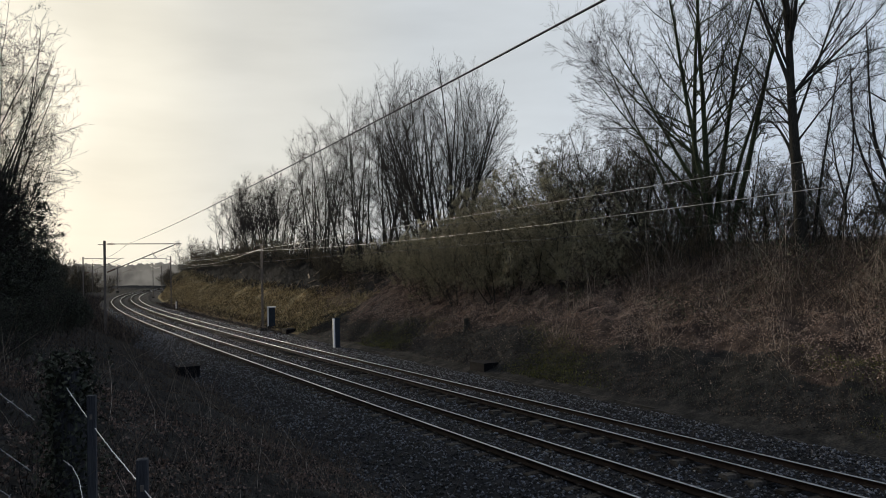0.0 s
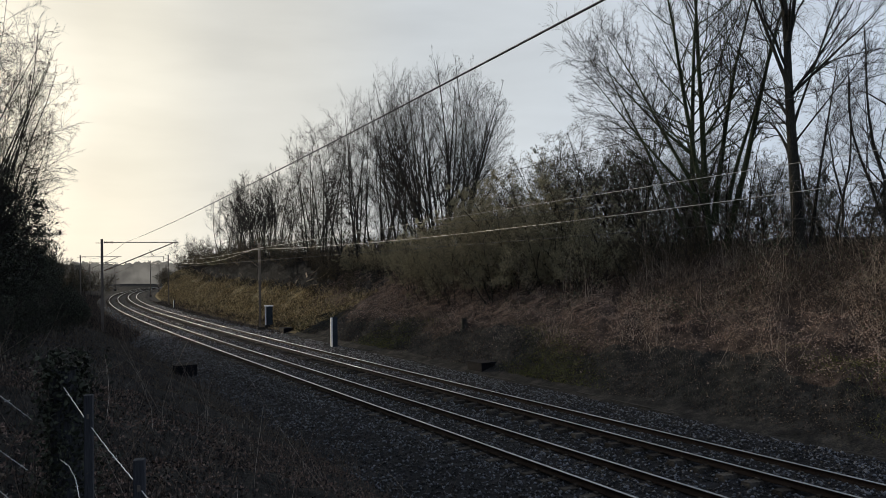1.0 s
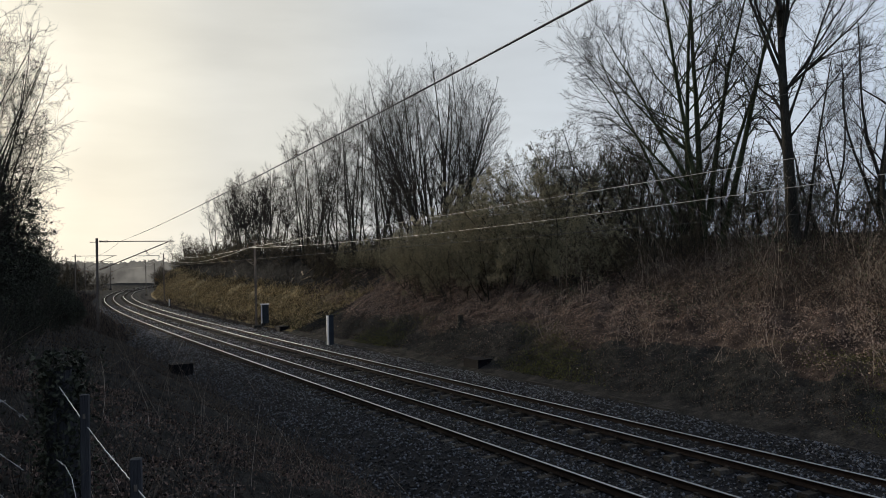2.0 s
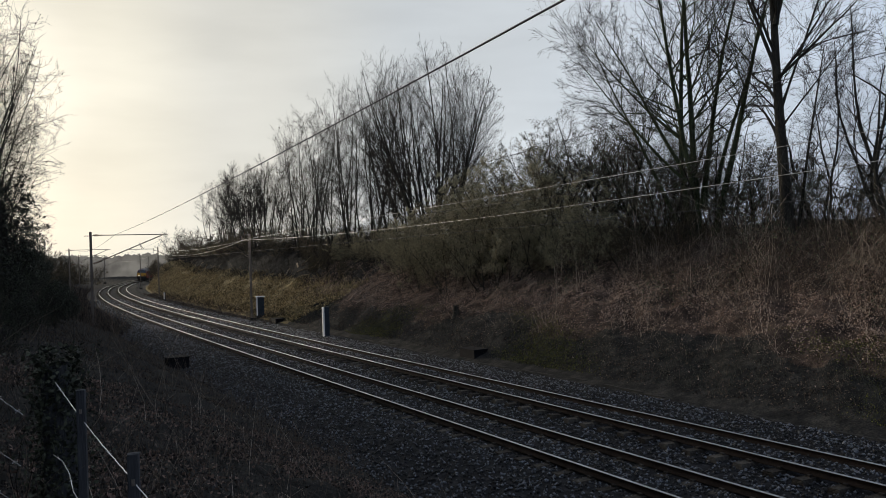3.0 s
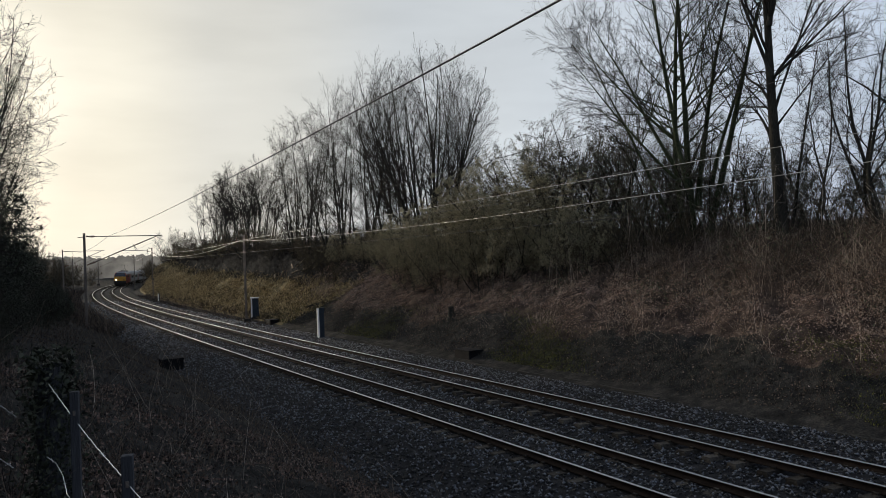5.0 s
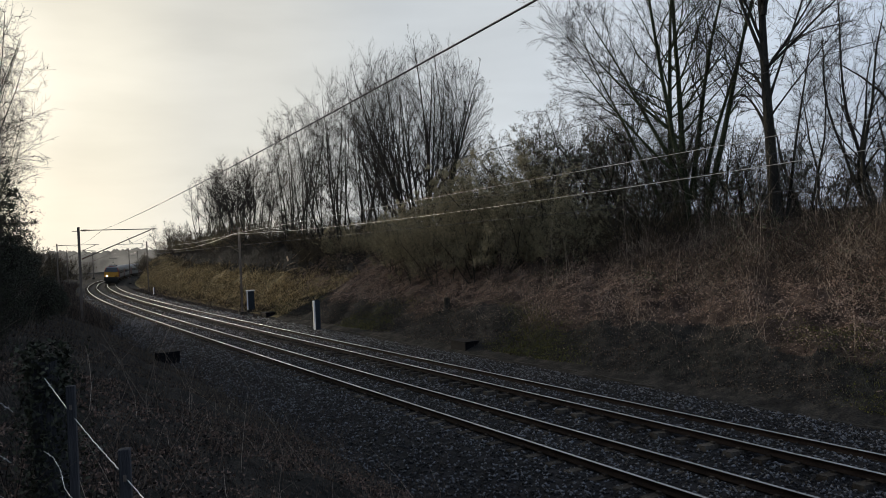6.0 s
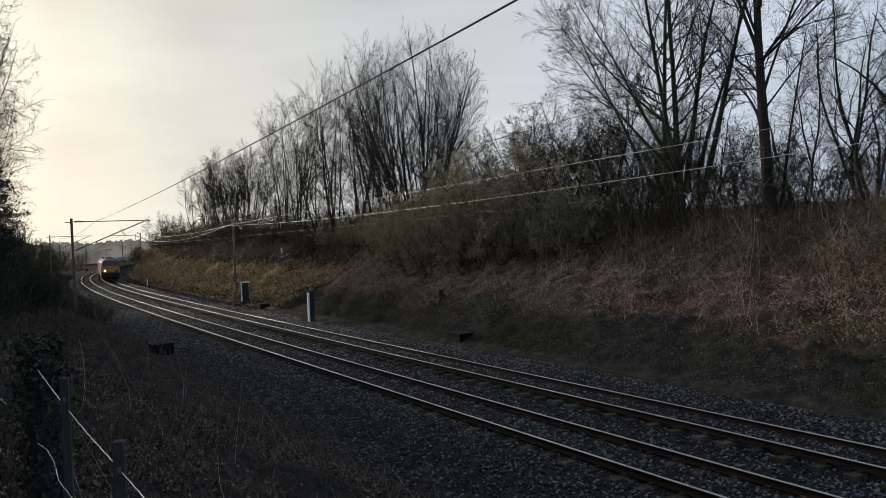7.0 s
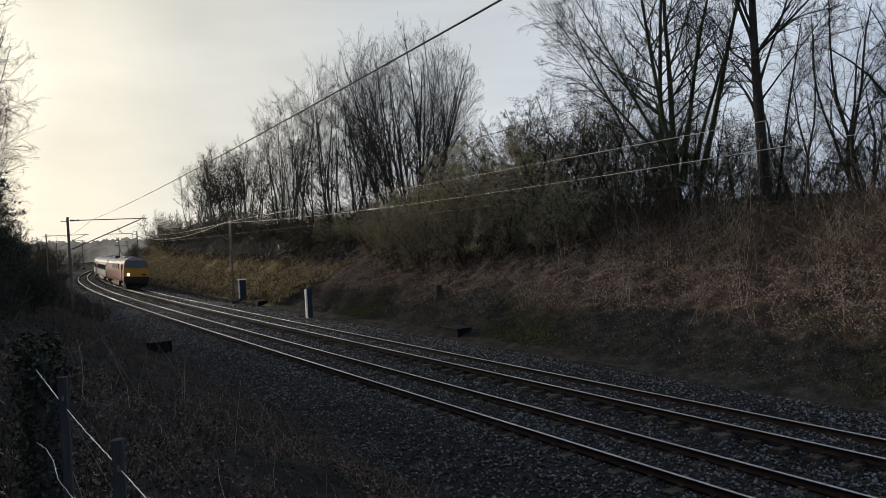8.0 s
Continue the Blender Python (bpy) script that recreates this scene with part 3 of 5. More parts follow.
def shoots(rng, limb, kids, lo, angle, ratio, thin, taper, env, min_r):
    """Starts, directions, lengths and radii of the side branches of these limbs, held inside the crown's outline."""
    pts, rad, dirs, L = limb
    n, seg = len(pts), pts.shape[1] - 1
    idx = np.repeat(np.arange(n), kids)
    u = lo + (1 - lo) * (np.tile(np.arange(kids), n) + rng.random(n * kids)) / kids
    i = np.minimum((u * seg).astype(int), seg - 1)
    f = (u * seg - i)[:, None]
    q = pts[idx, i] * (1 - f) + pts[idx, i + 1] * f
    rr = rad[idx, i] * (1 - f[:, 0]) + rad[idx, i + 1] * f[:, 0]
    base = dirs[idx, i]
    side = np.cross(base, rng.normal(0, 1, base.shape))
    side /= np.linalg.norm(side, axis=1)[:, None] + 1e-9
    a = (angle * rng.uniform(0.7, 1.3, len(u)))[:, None]
    d = base * np.cos(a) + side * np.sin(a)
    Lc = L[idx] * ratio * rng.uniform(0.65, 1.25, len(u)) * (1 - taper * u)
    if env:
        c, r = np.array(env[:3]), np.array(env[3:])
        p1, d1 = (q - c) / r, d / r
        A, B, C = (d1 ** 2).sum(1), (p1 * d1).sum(1), (p1 ** 2).sum(1) - 1
        t = (-B + np.sqrt(np.maximum(B * B - A * C, 0))) / A
        Lc = np.minimum(Lc, np.where(C < 0, np.maximum(t, 0.2), 0.35) * rng.uniform(0.8, 1.15, len(u)))
    ok = Lc > 0.06
    return q[ok], d[ok], Lc[ok], np.maximum(np.minimum(rr * thin, rr), min_r)[ok]


def tubes(limb, sides, flare=0.0):
    pts, rad = limb[0], limb[1].copy()
    rad[:, 0] *= 1 + flare
    n, m = rad.shape
    T = pts[:, -1] - pts[:, 0]
    T = T / (np.linalg.norm(T, axis=1)[:, None] + 1e-9)
    ref = np.where(np.abs(T[:, 2:]) < 0.8, np.array([[0, 0, 1.0]]), np.array([[1.0, 0, 0]]))
    U = np.cross(T, ref)
    U /= np.linalg.norm(U, axis=1)[:, None]
    W = np.cross(T, U)
    a = np.arange(sides) * 2 * np.pi / sides
    ring = np.cos(a)[None, :, None] * U[:, None] + np.sin(a)[None, :, None] * W[:, None]
    V = pts[:, :, None] + rad[:, :, None, None] * ring[:, None]
    q = [(i * sides + j, i * sides + (j + 1) % sides, (i + 1) * sides + (j + 1) % sides, (i + 1) * sides + j) for i in range(m - 1) for j in range(sides)]
    return V.reshape(-1, 3), (np.array(q)[None] + m * sides * np.arange(n)[:, None, None]).reshape(-1, 4)


def leaf_cards(rng, pts, size):
    """Small folded leaves (two triangles each) at these points."""
    n = len(pts)
    a = rng.normal(0, 1, (n, 3))
    a /= np.linalg.norm(a, axis=1)[:, None]
    b = np.cross(a, rng.normal(0, 1, (n, 3)))
    b /= np.linalg.norm(b, axis=1)[:, None]
    c = np.cross(a, b)
    L = size * rng.uniform(0.6, 1.3, (n, 1))
    V = np.stack([pts, pts + a * L * 0.5 + b * L * 0.32 + c * L * 0.12, pts + a * L, pts + a * L * 0.5 - b * L * 0.32 + c * L * 0.12], 1)
    i = 4 * np.arange(n)[:, None]
    F = np.concatenate([i + np.array([[0, 1, 2]]), i + np.array([[0, 2, 3]])], 1).reshape(-1, 3)
    return V.reshape(-1, 3), F


def fan(seed, n, spread, tall, girth, foot, even=True):
    """Stems rising from one foot: rows of start, direction, length, radius."""
    rng = np.random.default_rng(seed)
    rows = []
    for k in range(n):
        a = k * 2.39996 + rng.uniform(-0.3, 0.3)
        t = spread * (math.sqrt((k + 0.5) / n) if even else rng.uniform(0.3, 1.1))
        rows.append((foot * math.cos(a) * rng.uniform(0.4, 1), foot * math.sin(a) * rng.uniform(0.4, 1), -0.4, math.cos(a) * t, math.sin(a) * t, 1.0,
                     tall * (1.0 - 0.3 * (t / spread) ** 2 if even else rng.uniform(0.75, 1.05)), girth * rng.uniform(0.7, 1.15)))
    return rows


def make_tree(name, m, label, seed, rows, levels, shapes, bark, twig, env=None, min_r=0.006, category="tree", group="bare trees", wood=2, sides=(8, 5, 3, 3, 3),
              leaves=0, leaf=None, leaf_size=0.07):
    """levels: (segments, bend, up, tip) for each order of branches; shapes: (kids, from, angle, ratio, thin, taper) between two orders."""
    rng = np.random.default_rng(seed)
    R = np.array(rows, float)
    limb = limbs(rng, R[:, :3], R[:, 3:6], R[:, 6], R[:, 7], *levels[0])
    out = [limb]
    for lv, sh in zip(levels[1:], shapes):
        q, d, L, r = shoots(rng, limb, *sh, env, min_r)
        limb = limbs(rng, q, d, L, r, *lv)
        out.append(limb)
    t = empty(name, m, label, category, group)
    part("trunk", fast_mesh("trunk", *merge([tubes(l, sides[i], 0.5 if i == 0 else 0) for i, l in enumerate(out[:wood])]), bark, True), None, t)
    part("crown", fast_mesh("crown", *merge([tubes(l, sides[min(i + wood, 4)]) for i, l in enumerate(out[wood:])]), twig), None, t, "bare twigs")
    if leaves:
        ends = out[-1][0][:, 1:].reshape(-1, 3)
        pick = ends[rng.integers(0, len(ends), leaves)] + rng.normal(0, 0.05, (leaves, 3))
        part("foliage", fast_mesh("foliage", *leaf_cards(rng, pick, leaf_size), leaf), None, t, "clinging leaves")
    return t


def stand(s, o, turn=0, sink=0.1):
    return along(s, o, float(height(s, o)) - sink) @ pose(0, 0, 0, 0, 0, turn)


def facing(s, o, sink=0.1):
    """Stands there with its x axis square to the line from the footpath."""
    p = line(float(s), o, 0)
    return pose(p[0], p[1], float(height(s, o)) - sink, 0, 0, -math.degrees(math.atan2(p[0], p[1])))


def place(thing, spots, step=63, sink=0.1):
    for i, (s, o, w) in enumerate(spots):
        b = copy_thing(thing, stand(s, o, step * i + 20, sink))
        b.scale = (w, w, w)


# the great mossy tree: stems that part low and arch outwards
make_tree("tree", facing(26.0, 20.0), "large mossy multi-stemmed bare tree on top of the bank", 11,
          [(-0.45, 0, -0.4, -0.10, 0.05, 1, 16.5, 0.18), (0.0, 0.15, -0.4, -0.03, 0.02, 1, 18.0, 0.20), (0.55, 0.1, -0.4, 0.21, -0.05, 1, 16.0, 0.185),
           (-0.6, 0.3, -0.4, -0.30, 0.12, 1, 13.0, 0.12), (0.2, 0.4, 1.8, 0.08, 0.22, 1, 15.0, 0.15), (-0.2, -0.2, 2.5, -0.18, -0.2, 1, 13.5, 0.14),
           (-0.8, 0.1, 4.0, -0.55, -0.1, 1, 9.0, 0.10), (0.9, 0.2, 3.0, 0.32, 0.1, 1, 11.0, 0.11), (-0.6, 0.0, 3.2, -0.9, -0.3, 1, 8.5, 0.085), (-0.9, 0.1, 5.6, -1.0, 0.3, 1, 7.5, 0.08)],
          [(10, 0.04, 0.012, 0.16), (7, 0.08, 0.012, 0.2), (5, 0.08, 0.012, 0.3), (3, 0.09, 0.01, 0.5), (1, 0.1, 0.0, 0.6)],
          [(17, 0.22, 0.8, 0.40, 0.50, 0.35), (7, 0.12, 0.6, 0.48, 0.52, 0.3), (4, 0.1, 0.55, 0.58, 0.62, 0.2), (3, 0.1, 0.55, 0.65, 0.75, 0.2)],
          M_MOSSBARK, M_TWIG, (-1.7, 0, 12.0, 7.0, 6.0, 7.6), 0.0056)
# its tall neighbour: one straight trunk, forked high up
make_tree("tree", facing(21.0, 20.0), "tall bare tree with a straight trunk forked high up", 12,
          [(0, 0, -0.4, -0.02, 0, 1, 17.5, 0.29), (-0.16, 0, 7.6, -0.30, 0.1, 1, 9.0, 0.095), (-0.12, 0, 6.0, 0.36, 0.1, 1, 10.0, 0.06), (-0.20, 0, 10.0, 0.18, -0.15, 1, 8.5, 0.10),
           (-0.22, 0, 11.2, -0.2, 0.25, 1, 7.5, 0.11), (-0.1, 0, 5.2, 0.75, -0.2, 1, 4.8, 0.05), (-0.12, 0, 5.8, -0.8, 0.2, 1, 4.5, 0.045), (0.3, 0.1, -0.4, 0.16, 0.1, 1, 9.5, 0.09)],
          [(10, 0.016, 0.008, 0.22), (7, 0.08, 0.015, 0.2), (5, 0.08, 0.012, 0.3), (3, 0.09, 0.01, 0.5), (1, 0.1, 0.0, 0.6)],
          [(16, 0.26, 0.75, 0.38, 0.45, 0.35), (7, 0.12, 0.6, 0.48, 0.52, 0.3), (4, 0.1, 0.55, 0.58, 0.62, 0.2), (3, 0.1, 0.55, 0.65, 0.75, 0.2)],
          M_BARK, M_TWIG, (0.6, 0, 11.0, 5.2, 5.0, 8.0), 0.0056)
crooked = make_tree("tree", stand(16.5, 20.8), "bare tree with crooked limbs behind brambles", 13, fan(13, 4, 0.24, 11.0, 0.11, 0.35, False),
                    [(8, 0.11, 0.02, 0.2), (6, 0.16, 0.02, 0.25), (4, 0.16, 0.02, 0.4), (2, 0.16, 0.0, 0.5)],
                    [(12, 0.2, 0.75, 0.36, 0.45, 0.3), (8, 0.1, 0.7, 0.5, 0.5, 0.3), (6, 0.1, 0.7, 0.5, 0.6, 0.2)], M_BARK, M_TWIG, (0, 0, 7.0, 3.2, 3.2, 5.2), 0.0058)
place(crooked, [(18.6, 24.0, 0.9), (13.6, 21.5, 1.0), (23.5, 26.5, 0.8), (10.5, 23.0, 1.05)], 80)

# the wide dome further along
VASE = [(9, 0.030, 0.006, 0.12), (6, 0.03, 0.02, 0.2), (4, 0.035, 0.006, 0.3), (2, 0.04, 0.0, 0.45), (1, 0.05, 0.0, 0.6)]
VASE_SHAPE = [(17, 0.16, 0.58, 0.40, 0.48, 0.25), (7, 0.1, 0.52, 0.48, 0.5, 0.2), (4, 0.1, 0.48, 0.55, 0.6, 0.2), (2, 0.1, 0.45, 0.6, 0.75, 0.2)]
make_tree("tree", facing(54.5, 20.3), "broad multi-stemmed bare tree with a finely twigged domed crown", 21,
          fan(21, 19, 0.50, 17.8, 0.14, 1.8), VASE, VASE_SHAPE, M_BARK, M_TWIG, (0.4, 0, 9.6, 6.1, 5.6, 8.4), 0.0062)
SLIM = [(9, 0.045, 0.012, 0.15), (5, 0.07, 0.03, 0.25), (3, 0.08, 0.02, 0.4), (1, 0.08, 0.02, 0.5)]
SLIM_SHAPE = [(19, 0.18, 0.7, 0.27, 0.36, 0.35), (8, 0.1, 0.55, 0.5, 0.5, 0.3), (6, 0.1, 0.55, 0.5, 0.6, 0.2)]
slim = make_tree("tree", stand(61.0, 19.8), "slender bare tree in a row along the bank", 31, fan(31, 3, 0.17, 17.2, 0.12, 0.5, False), SLIM, SLIM_SHAPE, M_BARK, M_TWIG, None, 0.0075)
slim_b = make_tree("tree", stand(66.0, 19.6), "slender bare tree in a row along the bank", 32, fan(32, 4, 0.24, 17.0, 0.105, 0.6, False), SLIM, SLIM_SHAPE, M_BARK, M_TWIG, None, 0.0075)
leafy = make_tree("tree", stand(84.0, 18.6), "slender tree with a few dry leaves in its top", 33, fan(33, 6, 0.28, 16.2, 0.12, 0.5, False), SLIM, SLIM_SHAPE, M_BARK, M_TWIG, None, 0.0075,
                  leaves=420, leaf=M_DRYLEAF, leaf_size=0.24)
far_tree = make_tree("tree", stand(118.0, 21.0), "bare tree in a distant grove on the bank", 34, fan(34, 6, 0.36, 15.0, 0.085, 1.2), SLIM, SLIM_SHAPE, M_BARK, M_TWIG, (0, 0, 9.0, 5.0, 5.0, 6.2), 0.0095,
                     leaves=90, leaf=M_DRYLEAF, leaf_size=0.16)
place(slim, [(64.0, 22.5, 1.0), (71.0, 19.8, 0.98), (76.0, 21.5, 0.95), (80.0, 19.3, 0.9)], 47)
place(slim_b, [(59.0, 23.0, 1.0), (69.0, 22.0, 1.0), (74.5, 19.4, 0.93), (88.0, 21.5, 0.8)], 71)
place(far_tree, [(108, 20.5, 0.86), (113, 23, 1.0), (124, 20.5, 1.0), (129, 24, 1.05), (136, 21.0, 1.0), (143, 24, 1.0), (150, 20.5, 0.95)], 71)
place(far_tree, [(222, 14, 0.9), (231, 17, 0.95)], 33, 3.0)
wood_tree = make_tree("tree", stand(205.0, -16.0), "small bare tree, far along the cutting and added unseen for near-bank shade", 35, fan(35, 5, 0.34, 11.0, 0.14, 0.5), SLIM[:3] + [(1, 0.1, 0.02, 0.5)],
                      [(10, 0.2, 0.6, 0.3, 0.4, 0.3), (6, 0.1, 0.55, 0.5, 0.5, 0.3), (4, 0.1, 0.55, 0.5, 0.6, 0.2)], M_BARK, M_PALETWIG, None, 0.022, sides=(6, 4, 3, 3, 3))
# woods that close the far end of the cutting
place(wood_tree, [(330, 22, 0.8), (350, 14, 0.9), (365, 26, 0.8)], 83, 0.5)
# trees added along the near bank's top, mostly out of view, to shade the track
place(wood_tree, [(-22, -19, 1), (-12, -18, 1.1), (-3, -19, 1), (6, -18, 1.1), (14, -18.5, 1.0), (25, -18, 1.1), (36, -18, 1.0), (48, -17.5, 1.0), (62, -17, 0.9), (78, -16.5, 0.8), (95, -16, 0.8)], 51)

# dense bushes on the bank: the fine-twigged olive ones below, dark thorn behind
BUSH = [(6, 0.12, 0.0, 0.25), (4, 0.14, 0.02, 0.3), (3, 0.16, 0.02, 0.4), (1, 0.14, 0.02, 0.5)]
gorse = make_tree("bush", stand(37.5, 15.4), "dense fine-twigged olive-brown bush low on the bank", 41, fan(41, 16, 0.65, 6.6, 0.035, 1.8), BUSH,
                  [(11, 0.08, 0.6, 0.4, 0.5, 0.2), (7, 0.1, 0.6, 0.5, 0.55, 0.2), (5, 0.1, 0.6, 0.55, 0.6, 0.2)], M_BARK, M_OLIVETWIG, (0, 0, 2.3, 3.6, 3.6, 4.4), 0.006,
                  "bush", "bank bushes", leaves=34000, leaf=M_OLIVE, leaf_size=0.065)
hawthorn = make_tree("bush", stand(33.0, 20.8), "dense dark twiggy thorn bush on the crest", 42, fan(42, 12, 0.55, 8.4, 0.06, 1.6), BUSH,
                     [(12, 0.06, 0.75, 0.36, 0.5, 0.2), (8, 0.1, 0.75, 0.5, 0.55, 0.2), (5, 0.1, 0.7, 0.55, 0.6, 0.2)], M_BARK, M_THORNTWIG, (0, 0, 4.0, 3.8, 3.8, 4.4), 0.0070,
                     "bush", "bank bushes", leaves=11000, leaf=M_IVY, leaf_size=0.065)
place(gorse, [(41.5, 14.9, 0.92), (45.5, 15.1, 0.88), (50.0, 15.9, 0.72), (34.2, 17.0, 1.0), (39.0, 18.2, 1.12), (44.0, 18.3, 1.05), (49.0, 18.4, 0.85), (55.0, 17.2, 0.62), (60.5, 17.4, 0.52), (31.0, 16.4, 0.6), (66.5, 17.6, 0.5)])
place(hawthorn, [(29.6, 21.0, 1.05), (36.8, 20.6, 1.15), (41.5, 21.4, 1.0), (26.6, 21.8, 0.9), (24.2, 22.4, 0.7), (46.5, 21.6, 0.8), (22.6, 22.0, 0.55), (19.4, 22.2, 0.52), (16.2, 22.4, 0.5), (13.0, 22.4, 0.5), (10.0, 22.4, 0.55),
                 (33.4, 23.5, 1.0), (51.5, 22, 0.62), (57, 22, 0.55), (62.5, 21.2, 0.55), (68, 21.5, 0.5), (74, 20.6, 0.5), (80, 21.2, 0.52), (86.5, 20.6, 0.55), (93, 21, 0.6), (100, 21.0, 0.6), (108, 21.4, 0.62),
                 (117, 21.4, 0.65), (127, 21.4, 0.7), (138, 21.4, 0.7), (27.6, 18.8, 0.5), (54.5, 19.6, 0.5), (59, 20.0, 0.52), (65, 19.8, 0.5), (71.5, 20.2, 0.5), (77, 19.6, 0.45), (83, 19.8, 0.45)], 101, 0.4)
low = make_tree("bush", stand(74.0, 17.5), "low bare brown bush on the grassy bank", 43, fan(43, 10, 0.7, 2.8, 0.025, 0.8), BUSH,
                [(8, 0.08, 0.7, 0.45, 0.5, 0.2), (6, 0.1, 0.7, 0.5, 0.55, 0.2), (4, 0.1, 0.7, 0.55, 0.6, 0.2)], M_BARK, M_PALETWIG, (0, 0, 1.2, 1.8, 1.8, 1.7), 0.012, "bush", "low bushes")
place(low, [(68, 16.5, 1), (79, 18, 1.1), (84, 19, 1), (90, 18, 1.1), (97, 19, 1.2), (105, 18.5, 1.3), (113, 19, 1.5), (121, 18, 1.5), (131, 19, 1.6), (142, 18.5, 1.6), (155, 18.5, 1.7), (170, 18, 2.0),
            (186, 17, 2.0), (205, 15, 2.0), (135, -9, 2.0), (150, -8, 1.9), (168, -9, 2.2), (185, -8, 2.2), (205, -9, 2.4), (228, -9, 2.4), (155, 10.6, 1.2), (168, 10.4, 1.3), (180, 10.2, 1.3), (193, 10.0, 1.3),
            (28.5, 17.6, 1.1), (25.8, 18.6, 0.8), (10, 27, 1.5), (17, 28, 1.6), (24, 29, 1.8), (33, 29, 1.8), (62, 15.2, 0.6), (71, 15.6, 0.7)], 37)

# the hedge on the camera's side
hedge = make_tree("hedge_bush", stand(30.0, -13.0), "dark dense near-bank hedge bush, the outermost added unseen to block sun", 51, fan(51, 9, 0.6, 4.8, 0.04, 1.0), BUSH,
                  [(9, 0.08, 0.7, 0.42, 0.5, 0.2), (6, 0.1, 0.7, 0.5, 0.55, 0.2), (4, 0.1, 0.7, 0.55, 0.6, 0.2)], M_BARK, M_TWIG, (0, 0, 2.2, 2.8, 2.8, 2.8), 0.007,
                  "bush", "hedge bushes", leaves=14000, leaf=M_DARKIVY, leaf_size=0.085)
# copies beyond o -15 are mostly unseen, added to block the low sun
place(hedge, [(33, -12.8, 1.15), (41, -12.4, 1.1), (50, -12.0, 1.0), (26.5, -13.4, 1.1), (58, -11.6, 0.95), (23, -14.0, 0.9), (37, -12.7, 0.95), (45, -12.4, 0.95), (54, -12.0, 0.9), (64, -11.0, 0.85), (76, -10.3, 0.95), (92, -10, 0.95),
              (112, -10, 1.1), (136, -10, 1.2), (165, -10, 1.3), (26, -10.9, 0.42), (34, -9.8, 0.42), (43, -9.0, 0.42), (53, -8.4, 0.42), (66, -8.0, 0.45), (84, -7.6, 0.5), (19, -11.6, 0.35),
              (72, -6.6, 0.36), (82, -6.2, 0.36), (94, -6.2, 0.4), (108, -6.2, 0.45), (126, -6.6, 0.5), (148, -7, 0.6), (190, -9, 0.9), (-18, -15.5, 1.3), (-6, -15.5, 1.3), (5, -15.8, 1.3), (13, -16, 1.3),
              (22, -17.5, 1.5), (30, -17.5, 1.7), (39, -18.0, 1.7), (50, -18.5, 2.2), (60, -18.5, 2.4), (69, -18.5, 2.4), (79, -18.5, 2.2), (89, -18, 1.8), (96, -17, 1.3), (108, -17, 1.2), (122, -17, 1.1)], 59)
near_tree = make_tree("tree", facing(29.0, -13.2), "bare hedge tree with a few hanging dead leaves", 52, fan(52, 13, 0.5, 11.5, 0.045, 0.8),
                      [(8, 0.06, 0.015, 0.18), (5, 0.10, 0.02, 0.25), (4, 0.13, 0.02, 0.4), (2, 0.14, 0.0, 0.5)],
                      [(15, 0.12, 1.0, 0.32, 0.5, 0.25), (8, 0.1, 0.75, 0.5, 0.55, 0.25), (6, 0.1, 0.65, 0.5, 0.6, 0.2)], M_BARK, M_TWIG, (0.3, 0, 6.0, 3.7, 3.7, 6.6), 0.0046, leaves=420, leaf=M_DRYLEAF, leaf_size=0.085)
place(near_tree, [(37.5, -12.9, 0.9), (24.0, -14.0, 0.95), (47, -12.8, 0.62), (33, -13.6, 1.0), (28, -14.8, 1.05), (43, -13.0, 0.75)], 111)


# ---- loose growth on the banks ----
def stems(name, label, cat, seed, n, s0, s1, o0, o1, tall, r, material, lean=0.35, dens=None, sides=3, arch=0.0):
    rng = np.random.default_rng(seed)
    s, o = rng.uniform(s0, s1, n), rng.uniform(o0, o1, n)
    if dens is not None:
        k = rng.random(n) < dens(s, o)
        s, o = s[k], o[k]
        n = len(s)
    B = ground_at(s, o)
    L = tall * rng.uniform(0.35, 1.25, n) * np.clip(0.8 + 0.9 * wobble(s, o, 1.3, seed), 0.3, 1.7)
    d = np.concatenate([rng.normal(0, lean, (n, 2)), np.ones((n, 1))], 1)
    d /= np.linalg.norm(d, axis=1)[:, None]
    droop = rng.normal(0, lean * 0.9, (n, 3))
    u = np.array([0, 0.35, 0.7, 1.0])
    C = B[:, None] + d[:, None] * (L[:, None] * u)[..., None] + droop[:, None] * (L[:, None] * u ** 2)[..., None]
    C[..., 2] -= arch * L[:, None] * u ** 2.5
    C[:, 0, 2] -= 0.05
    C[..., 2] = np.maximum(C[..., 2], B[:, None, 2] - 0.05)
    rad = (r * rng.uniform(0.6, 1.3, n))[:, None] * (1 - 0.7 * u)
    a = np.arange(sides) * 2 * np.pi / sides
    ring = np.stack([np.cos(a), np.sin(a), 0 * a], -1)
    V = C[:, :, None] + rad[:, :, None, None] * ring
    q = []
    for i in range(3):
        for j in range(sides):
            q.append((i * sides + j, i * sides + (j + 1) % sides, (i + 1) * sides + (j + 1) % sides, (i + 1) * sides + j))
    F = (np.array(q)[None] + 4 * sides * np.arange(n)[:, None, None]).reshape(-1, 4)
    return tagged(new(name, fast_mesh(name, V.reshape(-1, 3), F, material)), label, cat, kind="stuff")


